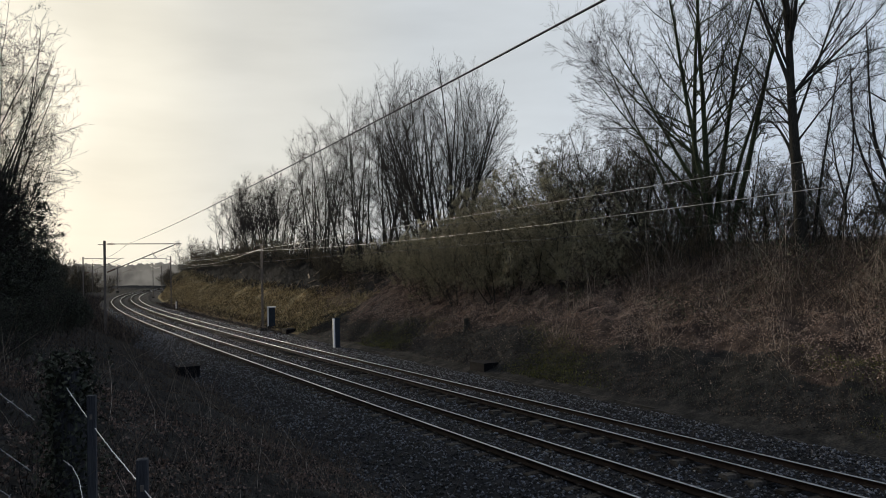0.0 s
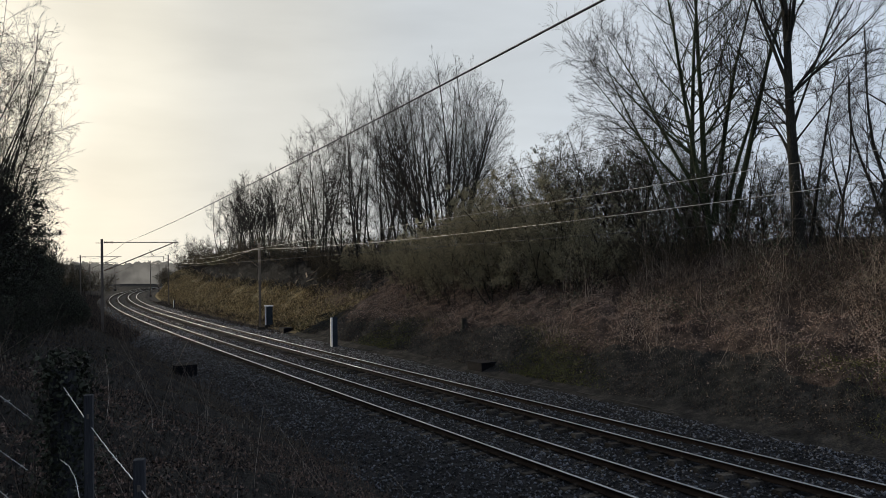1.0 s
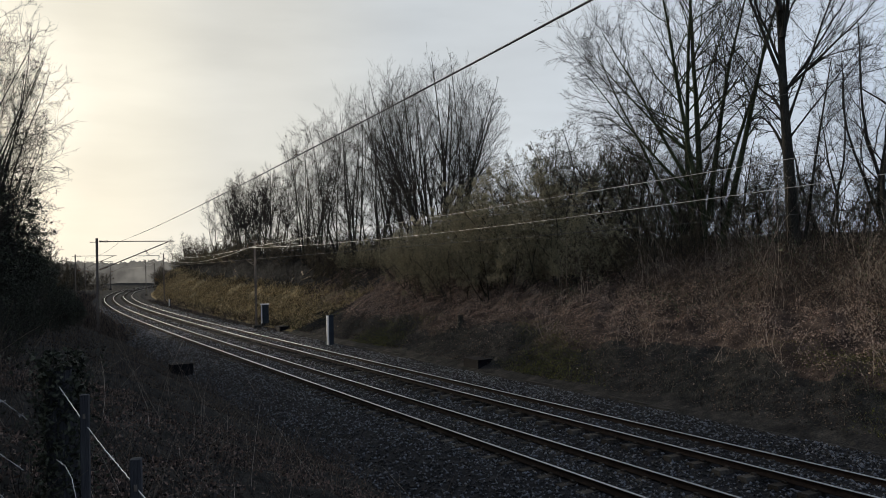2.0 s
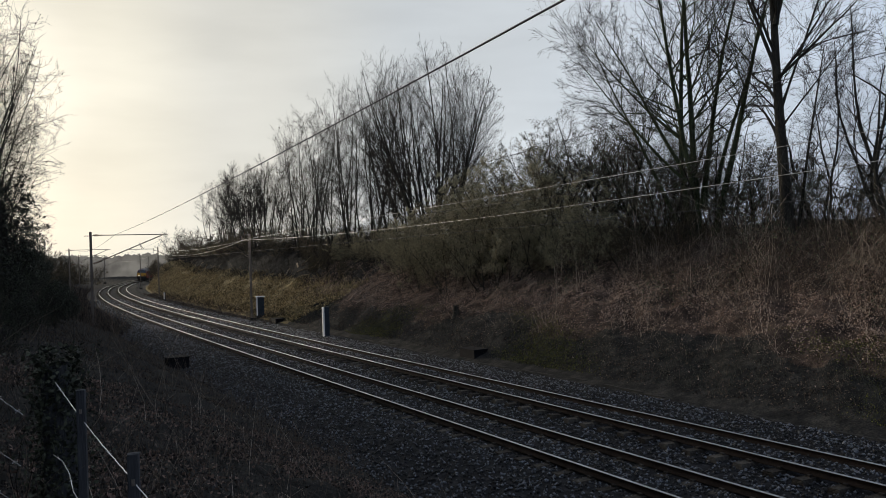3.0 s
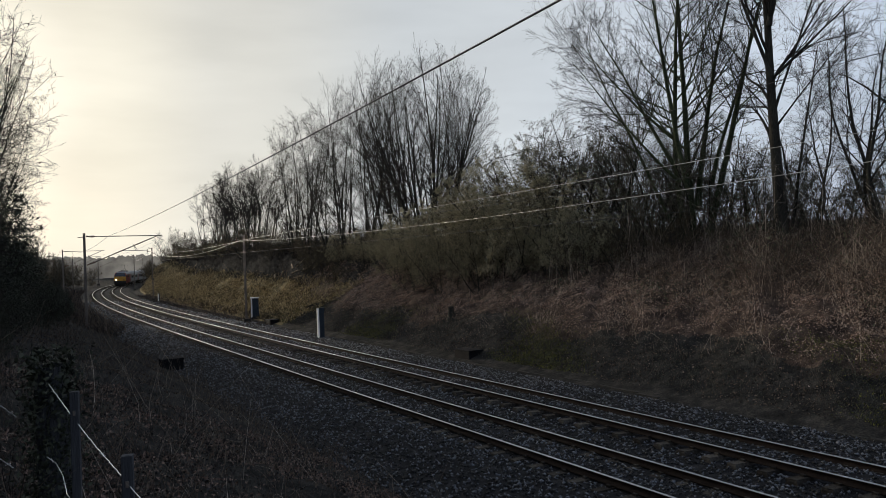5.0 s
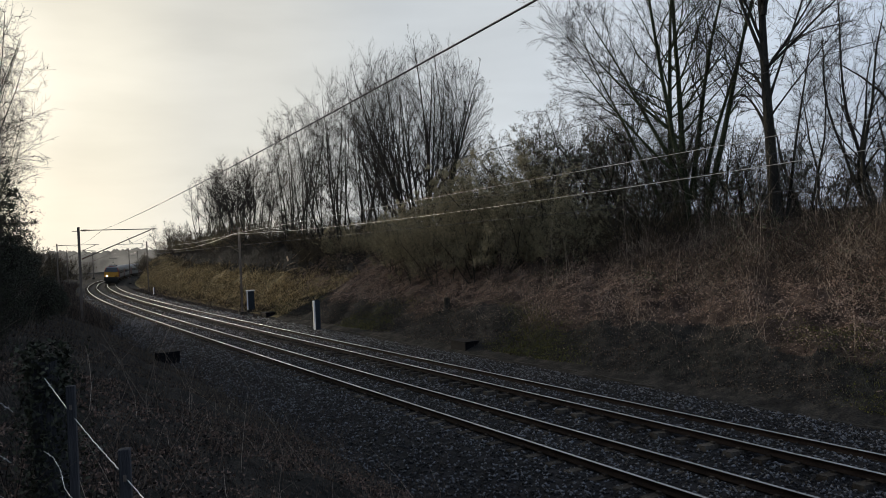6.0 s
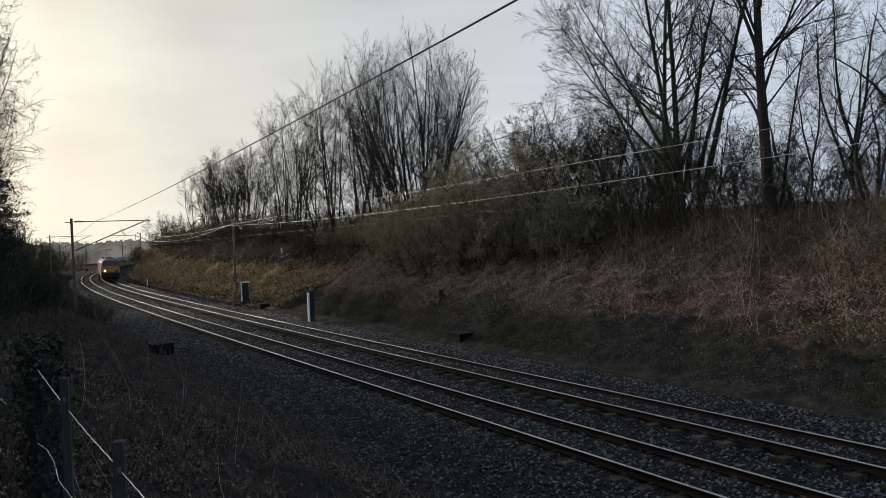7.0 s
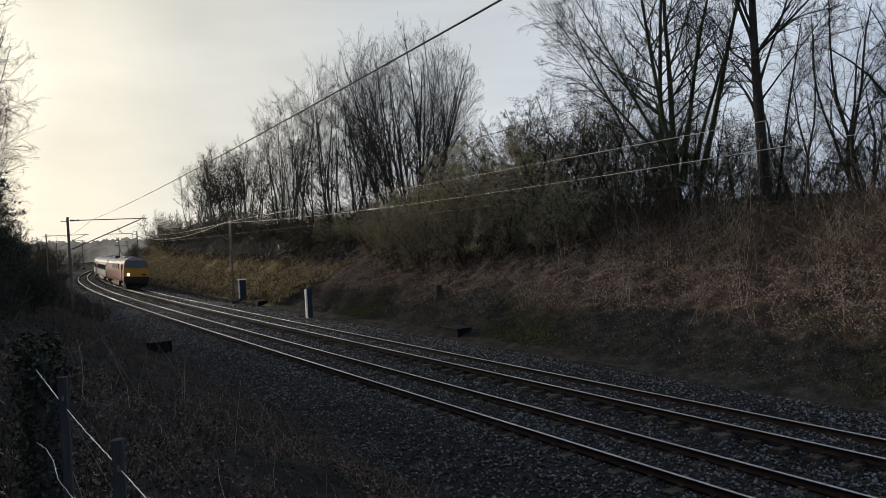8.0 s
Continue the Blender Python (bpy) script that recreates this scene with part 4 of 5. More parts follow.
def litter(name, label, cat, seed, n, s0, s1, o0, o1, size, material, dens=None, lift=0.03):
    rng = np.random.default_rng(seed)
    s, o = rng.uniform(s0, s1, n), rng.uniform(o0, o1, n)
    if dens is not None:
        k = rng.random(n) < dens(s, o)
        s, o = s[k], o[k]
    P = ground_at(s, o) + rng.normal(0, 1, (len(s), 3)) * np.array([0, 0, lift * 0.6]) + np.array([0, 0, lift])
    return tagged(new(name, fast_mesh(name, *leaf_cards(rng, P, size), material)), label, cat, kind="stuff")


patch = lambda size, seed, a=0.5, b=0.6: (lambda s, o: np.clip(a + b * wobble(s, o, size, seed), 0, 1))
mound = lambda s, o, size, seed, a, b: np.clip(a + b * wobble(s, o, size, seed), 0, 1)
upper = lambda s, o: np.clip((o - 14.2 - 0.8 * wobble(s, o, 2.0, 21)) / 1.6, 0, 1) * np.clip((31 - s) / 4, 0.05, 1)
stems("bramble_scrub", "tangle of dead reddish bramble stems on the upper bank", "brambles", 61, 21000, 6, 33, 13.4, 22, 2.2, 0.0055, M_STEM, 0.75,
      lambda s, o: upper(s, o) * mound(s, o, 0.9, 6, 0.5, 0.8), arch=0.95)
stems("bramble_thicket", "dark low bramble thicket on the upper bank", "brambles", 80, 16000, 6, 33, 13.2, 22.5, 1.3, 0.007, M_DARKSTEM, 0.7, lambda s, o: upper(s, o), arch=0.4)
stems("dead_stalks", "tall upright pale dead stalks among the brambles", "dead stalks", 62, 260, 7, 34, 14, 20.5, 3.0, 0.010, M_STEM, 0.10, lambda s, o: mound(s, o, 1.1, 22, 0.4, 0.9))
stems("bank_twigs", "scattered pale twigs and dead weeds on the bank", "dead weeds", 63, 9000, 8, 60, 10.2, 15.5, 0.6, 0.005, M_STEM, 0.9, lambda s, o: mound(s, o, 0.7, 7, 0.1, 0.9) * mound(s, o, 3.0, 23, 0.6, 0.7), arch=0.5)
stems("fallen_twigs", "pale fallen twigs and bramble ends lying on the litter", "twigs", 82, 9000, 8, 52, 10.6, 15.0, 0.75, 0.0055, M_STEM, 2.6, lambda s, o: mound(s, o, 1.1, 26, 0.35, 0.8), arch=0.25)
stems("toe_weeds", "dark bluish winter grass on the lower bank", "grass", 83, 24000, 6, 60, 8.3, 11.6, 0.26, 0.007, M_TOEGRASS, 0.8, lambda s, o: mound(s, o, 1.3, 27, 0.55, 0.7), arch=0.5)
stems("dry_grass", "golden dry grass tufts on the sunny bank", "grass", 64, 44000, 56, 175, 8.2, 15.2, 0.42, 0.024, M_STRAW, 0.9, lambda s, o: mound(s, o, 2.2, 8, 0.75, 0.6), arch=0.5)
litter("grass_thatch", "matted golden grass on the sunny bank", "grass", 81, 60000, 56, 170, 8.2, 14.8, 0.22, M_STRAW, lambda s, o: mound(s, o, 2.2, 8, 0.6, 0.7) * np.clip((15.0 - o) / 2.0, 0, 1))
stems("toe_grass", "short mossy grass along the foot of the bank", "grass", 65, 26000, 8, 66, 8.2, 12.0, 0.18, 0.008, M_MOSS, 0.6, patch(3.2, 14, 0.2, 0.95))
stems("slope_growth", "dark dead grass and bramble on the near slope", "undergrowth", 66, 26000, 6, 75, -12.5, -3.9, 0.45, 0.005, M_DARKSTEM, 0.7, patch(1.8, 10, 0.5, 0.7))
stems("far_growth", "dark dead grass beside the distant line", "undergrowth", 68, 11000, 58, 180, -9, -2.7, 0.6, 0.022, M_DARKSTEM, 0.6)
stems("upper_scrub", "dark leafless scrub on the upper distant bank", "scrub", 69, 22000, 58, 200, 13.6, 21.5, 1.9, 0.013, M_TWIG, 0.6, lambda s, o: mound(s, o, 3.0, 15, 0.65, 0.6), arch=0.3)
stems("verge_weeds", "dark weeds along the foot of the distant bank", "dead weeds", 79, 7000, 58, 140, 6.2, 9.0, 0.3, 0.022, M_DARKSTEM, 0.8)
stems("near_growth", "thin dead weeds beside the fence", "undergrowth", 67, 5000, 2.5, 14, -13.0, -7.2, 0.5, 0.003, M_DARKSTEM, 0.6, patch(1.0, 11, 0.5, 0.8))
litter("leaf_litter", "coppery fallen leaves scattered over the bank", "leaf litter", 71, 300000, 6, 70, 9.0, 18, 0.075, M_LITTER,
       lambda s, o: np.clip((o - 11.0 - 0.9 * wobble(s, o, 2.4, 24)) / 2.0, 0.03, 1) * np.clip(0.45 + 0.5 * wobble(s, o, 2.6, 12) + 0.6 * wobble(s, o, 0.5, 25), 0.04, 1))
def bramble_leaves():
    rng = np.random.default_rng(77)
    n = 42000
    s, o = rng.uniform(6, 36, n), rng.uniform(13, 22.5, n)
    k = rng.random(n) < np.clip(0.25 + 0.9 * wobble(s, o, 2.0, 16), 0, 1)
    s, o = s[k], o[k]
    P = ground_at(s, o)
    P[:, 2] += rng.uniform(0.05, 1.3, len(s)) * np.clip(0.8 + 0.9 * wobble(s, o, 1.3, 61), 0.3, 1.6)
    half = rng.random(len(s)) < 0.6
    for name, pick, m, lab in (("bramble_leaves", half, M_DRYLEAF, "withered brown bramble leaves"), ("ivy_leaves", ~half, M_IVY, "dark green bramble and ivy leaves")):
        tagged(new(name, fast_mesh(name, *leaf_cards(rng, P[pick], 0.10), m)), lab + " on the upper bank", "leaves", kind="stuff")


bramble_leaves()
litter("bank_debris", "dark rotting leaves and twigs on the lower bank", "leaf litter", 74, 52000, 5, 66, 8.1, 13, 0.075, M_DARKSTEM, lambda s, o: np.clip((12.6 - o) / 4.5, 0, 1) * np.clip(0.55 + 0.8 * wobble(s, o, 1.4, 17), 0, 1), 0.04)
stems("bank_weeds", "short dark weeds on the lower bank", "dead weeds", 75, 9000, 5, 60, 8.3, 13, 0.22, 0.005, M_DARKSTEM, 0.9)
litter("near_litter", "dark brown leaves on the slope below the fence", "leaf litter", 76, 64000, 2, 18, -12.8, -4.5, 0.055, M_NEARLEAF, patch(1.1, 18, 0.55, 0.6))
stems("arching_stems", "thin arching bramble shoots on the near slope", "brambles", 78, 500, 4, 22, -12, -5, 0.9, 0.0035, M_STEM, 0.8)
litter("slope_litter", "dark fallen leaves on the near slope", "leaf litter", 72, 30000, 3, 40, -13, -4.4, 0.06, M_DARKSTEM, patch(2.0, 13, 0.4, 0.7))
litter("moss_patches", "low moss and weeds at the foot of the bank", "moss", 73, 90000, 6, 66, 8.2, 12.5, 0.06, M_MOSS, patch(3.2, 14, 0.18, 0.95))


# ---- stump and fallen branches ----
def stump():
    c = empty("tree_stump", stand(36.3, 11.2, 20, 0.05), "short dark cut tree stump on the bank", "tree stump")
    v, f = tube([(0, 0, -0.2), (0.02, 0, 0.1), (0.03, 0.02, 0.45), (0.02, 0.02, 0.62)], [0.30, 0.21, 0.17, 0.16], 12)
    part("trunk", fast_mesh("trunk", v, f, M_BARK, True), None, c)
    part("cut_top", rod(bmesh.new(), (0.02, 0.02, 0.60), (0.02, 0.02, 0.625), 0.157, 12), M_BARK, c, "weathered cut top")


stump()


def fallen_branches():
    rng = np.random.default_rng(9)
    for i in range(9):
        s, o = 76 + rng.uniform(-4, 4), 15.2 + rng.uniform(-0.8, 1.6)
        L, a = rng.uniform(0.9, 2.4), rng.uniform(-0.6, 0.9)
        P = [line(s + L * math.cos(a) * u, o + L * math.sin(a) * u, 0) + np.array([0, 0, 0.06 + float(height(s + L * math.cos(a) * u, o + L * math.sin(a) * u)) + 0.1 * math.sin(3 * u)]) for u in (0, 0.3, 0.6, 1)]
        v, f = tube(P, [0.09, 0.08, 0.065, 0.05], 7)
        tagged(new("log", fast_mesh("log", v, f, M_LOG, True)), "pale sawn log lying on the grassy bank", "log", "fallen logs")


fallen_branches()


# ---- the fence close to the camera ----
def fence():
    for x, y, top, w, lab in ((-1.205, 2.930, 3.896, 0.043, "slim dark timber fence stake with barbed wire"), (-1.876, 3.919, 3.992, 0.043, "slim dark timber fence stake with barbed wire")):
        p = empty("fence_post", pose(x, y, 2.4, 0, 0, 15), lab, "fence post", "fence posts")
        part("stake", boxes((0, 0, (top - 2.4) / 2, w, w, top - 2.4), bevel=0.004), M_POST, p)
        part("staple", boxes((0, -w / 2 - 0.002, top - 2.4 - 0.11, 0.012, 0.006, 0.025)), M_MAST, p, "wire staple")
    old = empty("corner_post", pose(-2.52, 4.95, 2.5), "thick old ivy-covered corner post of the fence", "fence post", "fence posts")
    v, f = tube([(0, 0, -0.3), (0.01, 0, 0.3), (0, 0.01, 0.9), (-0.01, 0, 1.5)], [0.12, 0.105, 0.10, 0.095], 12)
    part("trunk", fast_mesh("trunk", v, f, M_POST, True), None, old)
    rng = np.random.default_rng(4)
    n = 5200
    a, z = rng.uniform(0, 6.28, n), rng.uniform(0.0, 1.62, n)
    r = 0.09 + rng.exponential(0.045, n)
    part("ivy", fast_mesh("ivy", *leaf_cards(rng, np.stack([r * np.cos(a), r * np.sin(a), z], 1), 0.036), M_DARKIVY), None, old, "clinging dark ivy")

    def strand(pts, seed, r=0.0026):
        rng = np.random.default_rng(seed)
        P = np.array(pts, float)
        d = np.concatenate([[0], np.cumsum(np.linalg.norm(np.diff(P, axis=0), axis=1))])
        t = np.linspace(0, d[-1], int(d[-1] / 0.03) + 2)
        Q = np.stack([np.interp(t, d, P[:, k]) for k in range(3)], 1) + rng.normal(0, 0.0012, (len(t), 3))
        w = empty("barbed_wire", Matrix(), "shiny strand of galvanised barbed wire on the fence", "barbed wire", "fence wires")
        part("strand", fast_mesh("strand", *tube(Q, r, 6), M_BARB, True), None, w)
        for x in np.arange(0.2, d[-1], 0.5):
            p = np.array([np.interp(x, d, P[:, k]) for k in range(3)])
            bm = bmesh.new()
            for _ in range(2):
                e = rng.normal(0, 1, 3)
                e *= 0.014 / np.linalg.norm(e)
                rod(bm, p - e, p + e, 0.0011, 5)
            part("barb", bm, M_BARB, w)

    strand([(-2.444, 4.771, 3.906), (-1.901, 3.973, 3.826), (-1.55, 3.45, 3.796), (-1.229, 2.974, 3.778), (-0.857, 2.424, 3.748), (-0.2, 1.5, 3.72)], 1)
    strand([(-2.398, 4.632, 3.478), (-2.2, 4.35, 3.51), (-2.052, 4.132, 3.49), (-1.936, 3.933, 3.449), (-1.506, 3.333, 3.429), (-1.2, 2.9, 3.42)], 2, 0.0018)
    strand([(-2.081, 3.211, 4.251), (-2.179, 3.616, 4.058), (-2.464, 4.424, 3.774)], 3, 0.0024)
    strand([(-2.087, 3.218, 3.994), (-2.185, 3.624, 3.788), (-2.491, 4.432, 3.471)], 4, 0.0022)
    strand([(-2.09, 3.223, 3.822), (-2.189, 3.629, 3.587), (-2.44, 4.338, 3.26)], 5, 0.0020)


fence()


# ---- the train ----
M_RED = surface("crimson_train_paint", [(0.15, 0.042, 0.035), (0.20, 0.060, 0.048)], 3.0, 0.6, spec=0.02)
M_YELLOW = surface("yellow_warning_paint", [(0.40, 0.20, 0.035), (0.50, 0.26, 0.05)], 2.0, 0.45, spec=0.1)
M_SILVER = surface("pale_grey_coach_paint", [(0.20, 0.21, 0.20), (0.27, 0.28, 0.27)], 3.0, 0.6, spec=0.02)
M_ROOF = surface("dusty_roof_grey", [(0.16, 0.16, 0.16), (0.26, 0.26, 0.26)], 1.5, 0.6, spec=0.05)
M_GLASS = surface("dark_window_glass", [(0.010, 0.012, 0.016), (0.016, 0.018, 0.022)], 2.0, 0.08, spec=0.6)
M_UNDER = surface("grimy_running_gear", [(0.012, 0.011, 0.010), (0.035, 0.032, 0.028)], 0.6, 0.8, bump=0.3)
M_LAMP = glowing("lit_headlamp", (1.0, 0.90, 0.70), 9.0)


def half_section(w, top, z0, tumble=0.08):
    """(x, z) from the lower side up to the roof's middle."""
    side = [(w - 0.05, z0), (w, z0 + 0.25), (w, 2.1), (w - tumble * 0.4, 2.54), (w - tumble, 3.0)]
    roof = [((w - tumble) * math.cos(a), 3.0 + (top - 3.0) * math.sin(a)) for a in (0.35, 0.7, 1.05, 1.35)]
    return side + roof


def loft(y_of, sec, ys, material_face, mats, cap=True):
    """Hull from mirrored sections; y_of(y, z) bends the ends. material_face(j, z): slot."""
    ring = [(x, z) for x, z in sec] + [(-x, z) for x, z in reversed(sec)]
    k = len(ring)
    V = [(x, y_of(y, z), z) for y in ys for x, z in ring]
    F, slots = [], []
    for i in range(len(ys) - 1):
        for j in range(k):
            q = (i * k + j, (i + 1) * k + j, (i + 1) * k + (j + 1) % k, i * k + (j + 1) % k)
            F.append(q)
            zz = (ring[j][1] + ring[(j + 1) % k][1]) / 2
            slots.append(material_face(zz))
    for e in (0, len(ys) - 1):
        for j in range(len(sec) - 1):
            a, b, c, d = e * k + j, e * k + j + 1, e * k + k - 2 - j, e * k + k - 1 - j
            F.append((a, b, c, d) if e == 0 else (d, c, b, a))
            slots.append(0)
    me = mesh("body", V, F, mats)
    me.polygons.foreach_set("material_index", slots)
    return me


def bogie(parent, y):
    b = part("bogie", boxes((0.95, y, 0.55, 0.12, 3.2, 0.28), (-0.95, y, 0.55, 0.12, 3.2, 0.28), (0, y, 0.6, 1.9, 0.5, 0.25), bevel=0.03), M_UNDER, parent, "grimy bogie frame")
    for dy in (-1.3, 1.3):
        bm = bmesh.new()
        for x in (-0.7525, 0.7525):
            rod(bm, (x - 0.065, y + dy, 0.5), (x + 0.065, y + dy, 0.5), 0.5, 20)
        rod(bm, (-0.75, y + dy, 0.5), (0.75, y + dy, 0.5), 0.08, 8)
        part("wheelset", bm, M_UNDER, b)


def locomotive():
    t = empty("electric_locomotive", Matrix(), "red and yellow electric locomotive with a lit headlamp leading the train", "locomotive")
    sec = half_section(1.36, 3.74, 0.95)
    rake = lambda y, z: y + (0.0 if y > 2.0 else (1 - y / 2.0) * (max(0.0, z - 2.54) * 0.75 + max(0.0, 1.3 - z) * 0.25))
    part("body", loft(rake, sec, [0, 0.5, 1.2, 2.0, 8, 14, 18.6, 19.2], lambda z: 1 if z > 3.05 else 0, [M_RED, M_ROOF]), None, t, "crimson body with a grey roof")
    front = lambda z: max(0.0, z - 2.54) * 0.75 - 0.03

    def plate(name, z0, z1, w0, w1, m, parent, lab, out=0.0, y_add=0.0):
        V = [(s_ * w, front(z) - out + y_add + d, z) for d in (0.0, 0.05) for z, w in ((z0, w0), (z1, w1)) for s_ in (-1, 1)]
        F = [(0, 1, 3, 2), (4, 6, 7, 5), (0, 4, 5, 1), (2, 3, 7, 6), (0, 2, 6, 4), (1, 5, 7, 3)]
        return part(name, mesh(name, V, F, m), None, parent, lab)

    nose = plate("nose_panel", 1.52, 2.54, 1.35, 1.31, M_YELLOW, t, "yellow warning panel")
    plate("windscreen", 2.56, 3.38, 1.29, 0.98, M_GLASS, t, "dark raked windscreen")
    plate("brow", 3.40, 3.62, 0.96, 0.62, M_ROOF, t, "grey cab brow")
    plate("apron", 0.98, 1.50, 1.33, 1.35, M_UNDER, t, "dark lower apron")
    part("buffer_beam", boxes((0, 0.12, 0.95, 2.6, 0.3, 0.5), bevel=0.05), M_UNDER, t, "black buffer beam")
    part("valance", boxes((0, 0.5, 0.5, 2.3, 0.5, 0.5), bevel=0.06), M_UNDER, t, "black front skirt")
    for x in (-0.87, 0.87):
        bm = rod(rod(bmesh.new(), (x, 0.0, 1.0), (x, -0.45, 1.0), 0.12, 12), (x, -0.42, 1.0), (x, -0.48, 1.0), 0.24, 16)
        part("buffer", bm, M_UNDER, t)
    part("coupling", rod(bmesh.new(), (0, 0.0, 0.95), (0, -0.35, 0.85), 0.07, 8), M_UNDER, t)
    for x in (-0.82, 0.82):
        hl = part("light_cluster", boxes((x, -0.03, 1.74, 0.44, 0.05, 0.18), bevel=0.02), M_GLASS, nose)
    part("headlamp", rod(bmesh.new(), (-0.84, -0.05, 1.74), (-0.84, -0.09, 1.74), 0.14, 16), M_LAMP, t, "lit round headlamp")
    part("marker_lamp", rod(bmesh.new(), (0.84, -0.05, 1.74), (0.84, -0.08, 1.74), 0.05, 12), M_GLASS, t)
    for x in (-1.365, 1.365):
        part("cab_window", boxes((x, 1.75, 2.55, 0.02, 0.7, 0.62), bevel=0.006), M_GLASS, t)
        d = part("cab_door", boxes((x, 2.6, 1.95, 0.02, 0.7, 1.9), bevel=0.006), M_RED, t)
        part("grab_rail", rod(bmesh.new(), (x * 1.01, 2.15, 1.1), (x * 1.01, 2.15, 2.4), 0.018, 6), M_WHITE, t)
        for y in (6.0, 8.0, 10.0, 12.0):
            part("grille", boxes((x, y, 2.65, 0.03, 1.4, 0.55), bevel=0.006), M_UNDER, t, "dark louvred grille")
    part("underframe", boxes((0, 9.6, 0.62, 2.3, 6.0, 0.6), bevel=0.05), M_UNDER, t)
    bogie(t, 4.1)
    bogie(t, 15.3)
    part("roof_box", boxes((0, 7.5, 3.76, 1.3, 5.0, 0.18), bevel=0.05), M_ROOF, t)
    pan = part("pantograph", rod(rod(rod(bmesh.new(), (-0.4, 15.0, 3.95), (0, 16.2, 4.6), 0.03), (0.4, 15.0, 3.95), (0, 16.2, 4.6), 0.03), (0, 16.2, 4.6), (0, 15.0, 5.3), 0.025), M_UNDER, t, "raised pantograph")
    part("collector_head", rod(bmesh.new(), (-0.8, 15.0, 5.32), (0.8, 15.0, 5.32), 0.03), M_UNDER, pan)
    part("pantograph_well", boxes((0, 15.5, 3.8, 1.6, 2.6, 0.25), bevel=0.05), M_UNDER, t)
    return t


def coach():
    t = empty("railway_coach", Matrix(), "pale grey passenger coach with dark windows", "railway coach", "coaches of the train")
    sec = half_section(1.36, 3.72, 0.95)
    part("body", loft(lambda y, z: y, sec, [0, 0.2, 6, 12, 18, 22.7, 22.9], lambda z: 1 if z > 3.05 else 0, [M_SILVER, M_ROOF]), None, t)
    for x in (-1.362, 1.362):
        for i in range(10):
            part("window", boxes((x, 3.0 + i * 1.86, 2.3, 0.03, 1.45, 0.75), bevel=0.01), M_GLASS, t)
        for y in (0.95, 21.95):
            part("door", boxes((x, y, 1.95, 0.03, 0.8, 1.95), bevel=0.01), M_RED, t, "red passenger door")
        part("skirt", boxes((x * 0.97, 11.4, 0.8, 0.05, 11.0, 0.5), bevel=0.01), M_UNDER, t)
    for y in (-0.25, 23.15):
        part("gangway", boxes((0, y, 2.1, 1.6, 0.5, 2.3), bevel=0.05), M_UNDER, t, "black rubber gangway")
    part("underframe", boxes((0, 11.4, 0.7, 2.2, 10.0, 0.5), bevel=0.05), M_UNDER, t)
    bogie(t, 3.4)
    bogie(t, 19.5)
    return t


loco = locomotive()
first = coach()
coaches = [first] + [copy_thing(first, Matrix()) for _ in range(4)]


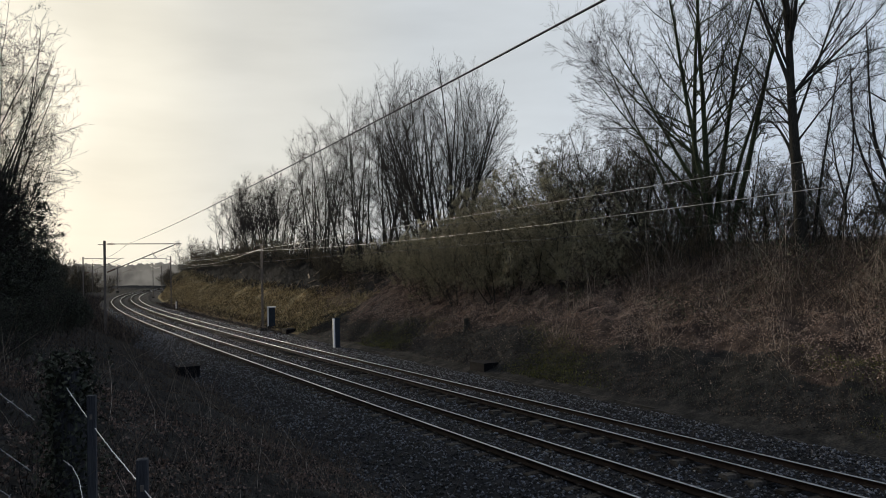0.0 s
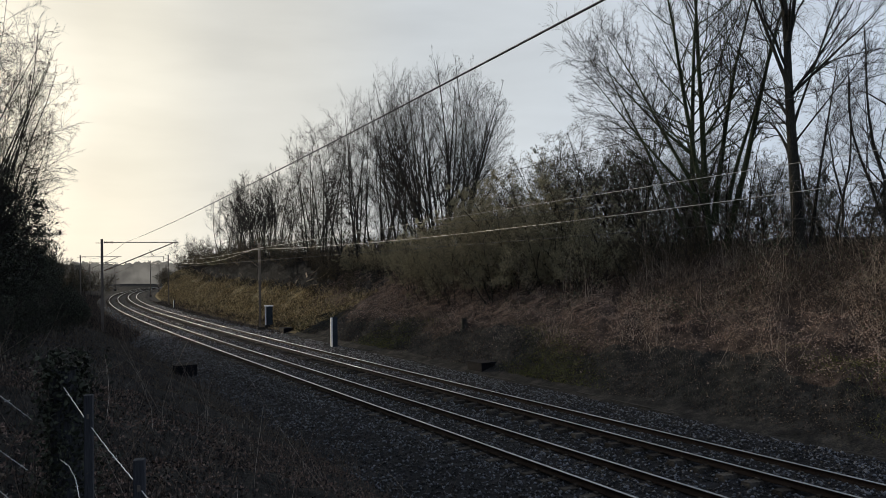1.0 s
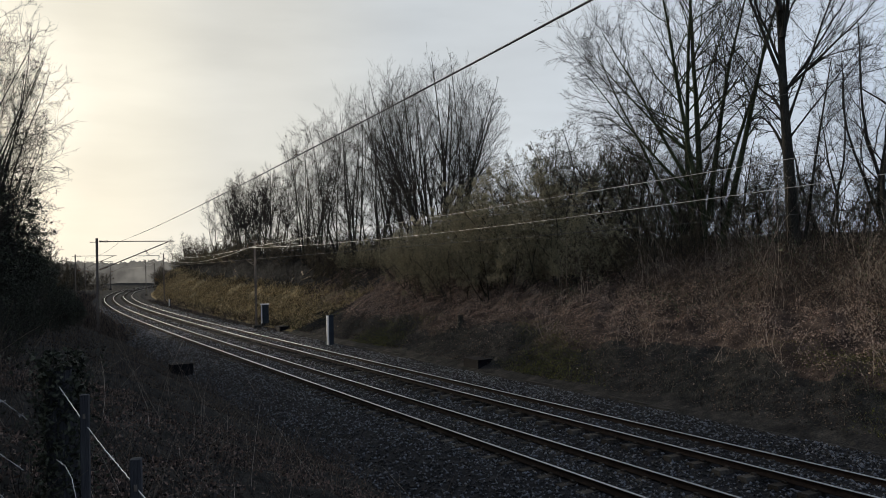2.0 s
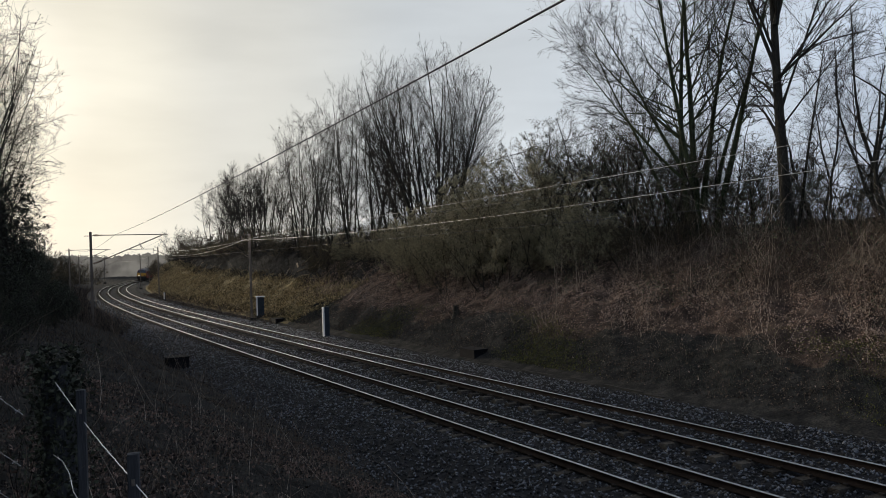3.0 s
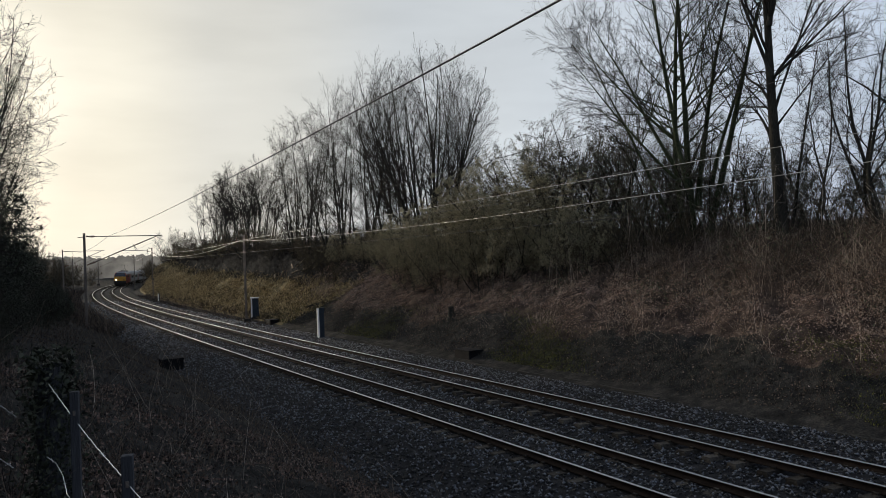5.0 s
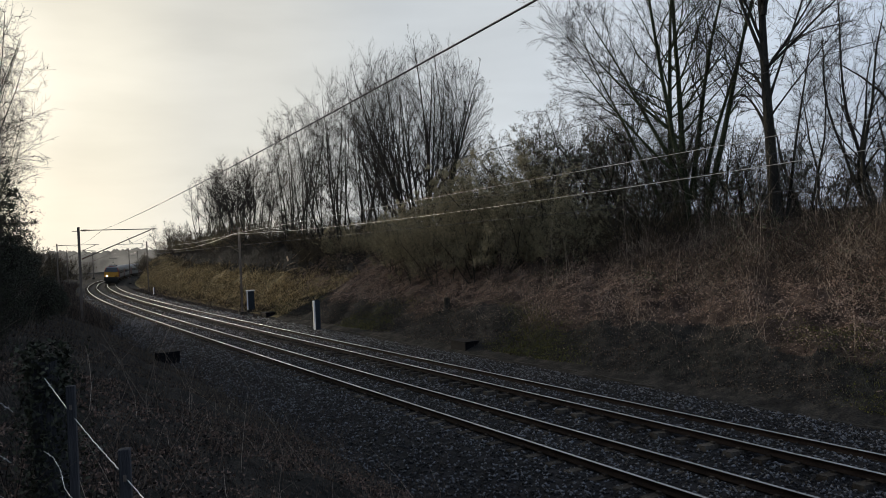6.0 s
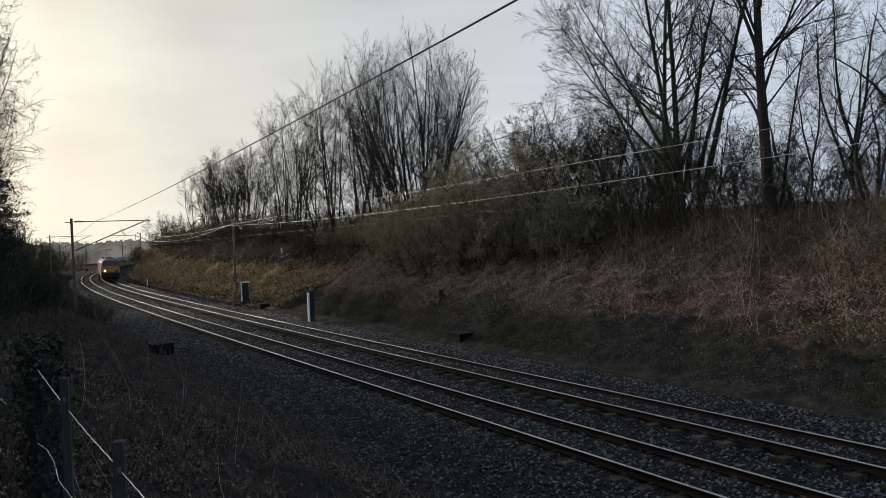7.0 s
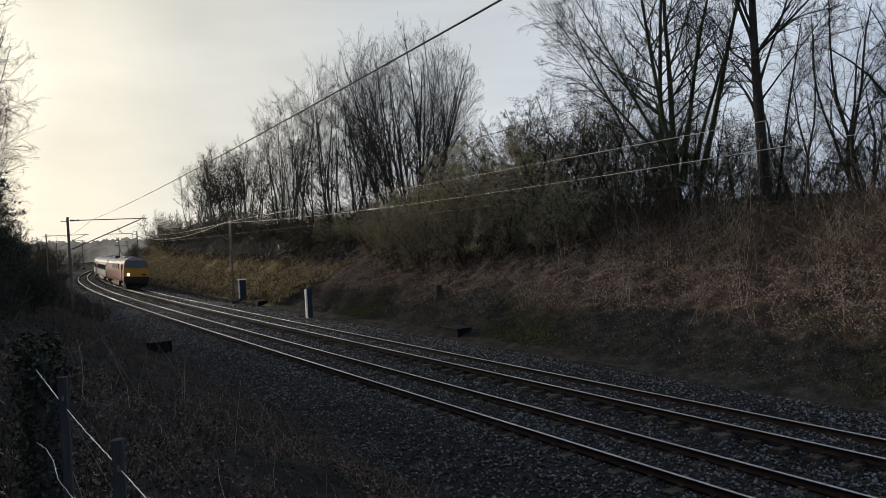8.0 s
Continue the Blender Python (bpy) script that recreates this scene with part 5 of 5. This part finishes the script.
# ---- the distance ----
def backdrop():
    """Far rise that closes the valley; its haze is painted as a steady glow."""
    m = bpy.data.materials.new("painted_haze_glow")
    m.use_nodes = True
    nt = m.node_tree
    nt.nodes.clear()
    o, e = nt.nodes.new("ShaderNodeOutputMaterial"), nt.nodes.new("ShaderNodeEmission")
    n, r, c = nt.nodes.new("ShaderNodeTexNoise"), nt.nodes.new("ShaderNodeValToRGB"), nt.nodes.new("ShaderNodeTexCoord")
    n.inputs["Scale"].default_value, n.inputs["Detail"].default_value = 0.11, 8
    # haze goes straight into the emission colour, lit by nothing in the scene
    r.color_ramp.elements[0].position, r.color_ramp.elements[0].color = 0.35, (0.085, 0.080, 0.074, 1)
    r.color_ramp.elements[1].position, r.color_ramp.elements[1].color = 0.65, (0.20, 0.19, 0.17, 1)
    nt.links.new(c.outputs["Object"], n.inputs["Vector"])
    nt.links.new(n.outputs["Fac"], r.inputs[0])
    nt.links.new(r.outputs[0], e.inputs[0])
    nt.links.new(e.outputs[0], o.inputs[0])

    def rise(name, d, a0, a1, k, low, mean, label, seed, fade=0.001):
        rng = np.random.default_rng(seed)
        V, F = [], []
        for i in range(k):
            a = radians(a0 + (a1 - a0) * i / (k - 1))
            w = (a0 + (a1 - a0) * i / (k - 1)) * 4
            top = mean + mean * (0.04 * math.sin(w * 0.35) + 0.02 * math.sin(w * 0.9 + 1)) + mean * (0.05 * math.sin(w * 2.3) + 0.04 * math.sin(w * 5.1 + 2)) * rng.uniform(0.3, 1) + mean * rng.uniform(-0.035, 0.035)
            top = low + (top - low) * min(1.0, (k - 1 - i) / (k * fade) + 0.25)
            x, y = d * math.sin(a), d * math.cos(a)
            V += [(x, y, low), (x, y, top), (x * 1.03, y * 1.03, top), (x * 1.03, y * 1.03, low)]
        for i in range(k - 1):
            for j in range(3):
                F.append((4 * i + j, 4 * i + j + 1, 4 * i + 5 + j, 4 * i + 4 + j))
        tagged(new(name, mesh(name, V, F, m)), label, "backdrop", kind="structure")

    rise("backdrop", 640, -62, 62, 700, -5, 10, "far backdrop with its pale haze painted as glow", 2)
    rise("backdrop", 345, -40, -17.6, 260, -2, 9.6, "backdrop woods beyond the bend, mist painted as glow", 3, 0.05)


backdrop()


# ---- what moves ----
FRONT = [(0.0, 323.0), (0.5, 310.0), (1.0, 297.0), (1.5, 284.0), (2.0, 271.0), (2.5, 255.0), (3.0, 242.5), (3.5, 230.5), (4.0, 218.5), (4.5, 206.0), (5.0, 192.8),
         (5.5, 179.0), (6.0, 163.0), (6.5, 146.6), (7.0, 128.5), (7.5, 109.8), (8.0, 91.5)]


def on_rails(s, first_bogie, last_bogie):
    """Pose of a vehicle whose front is at s, its bogies on the far track."""
    a, b = line(s + first_bogie, SP, 0.045), line(s + last_bogie, SP, 0.045)
    d = b - a
    p = a - d / np.linalg.norm(d) * first_bogie
    return pose(p[0], p[1], p[2], 0, 0, math.degrees(math.atan2(-d[0], d[1]))) @ pose(0, 0, 0, 0, 3.4, 0)


def motions():
    walk(loco, [(t, on_rails(s, 4.1, 15.3)) for t, s in FRONT])
    for i, c in enumerate(coaches):
        walk(c, [(t, on_rails(s + 19.9 + 23.6 * i, 3.4, 19.5)) for t, s in FRONT])


motions()
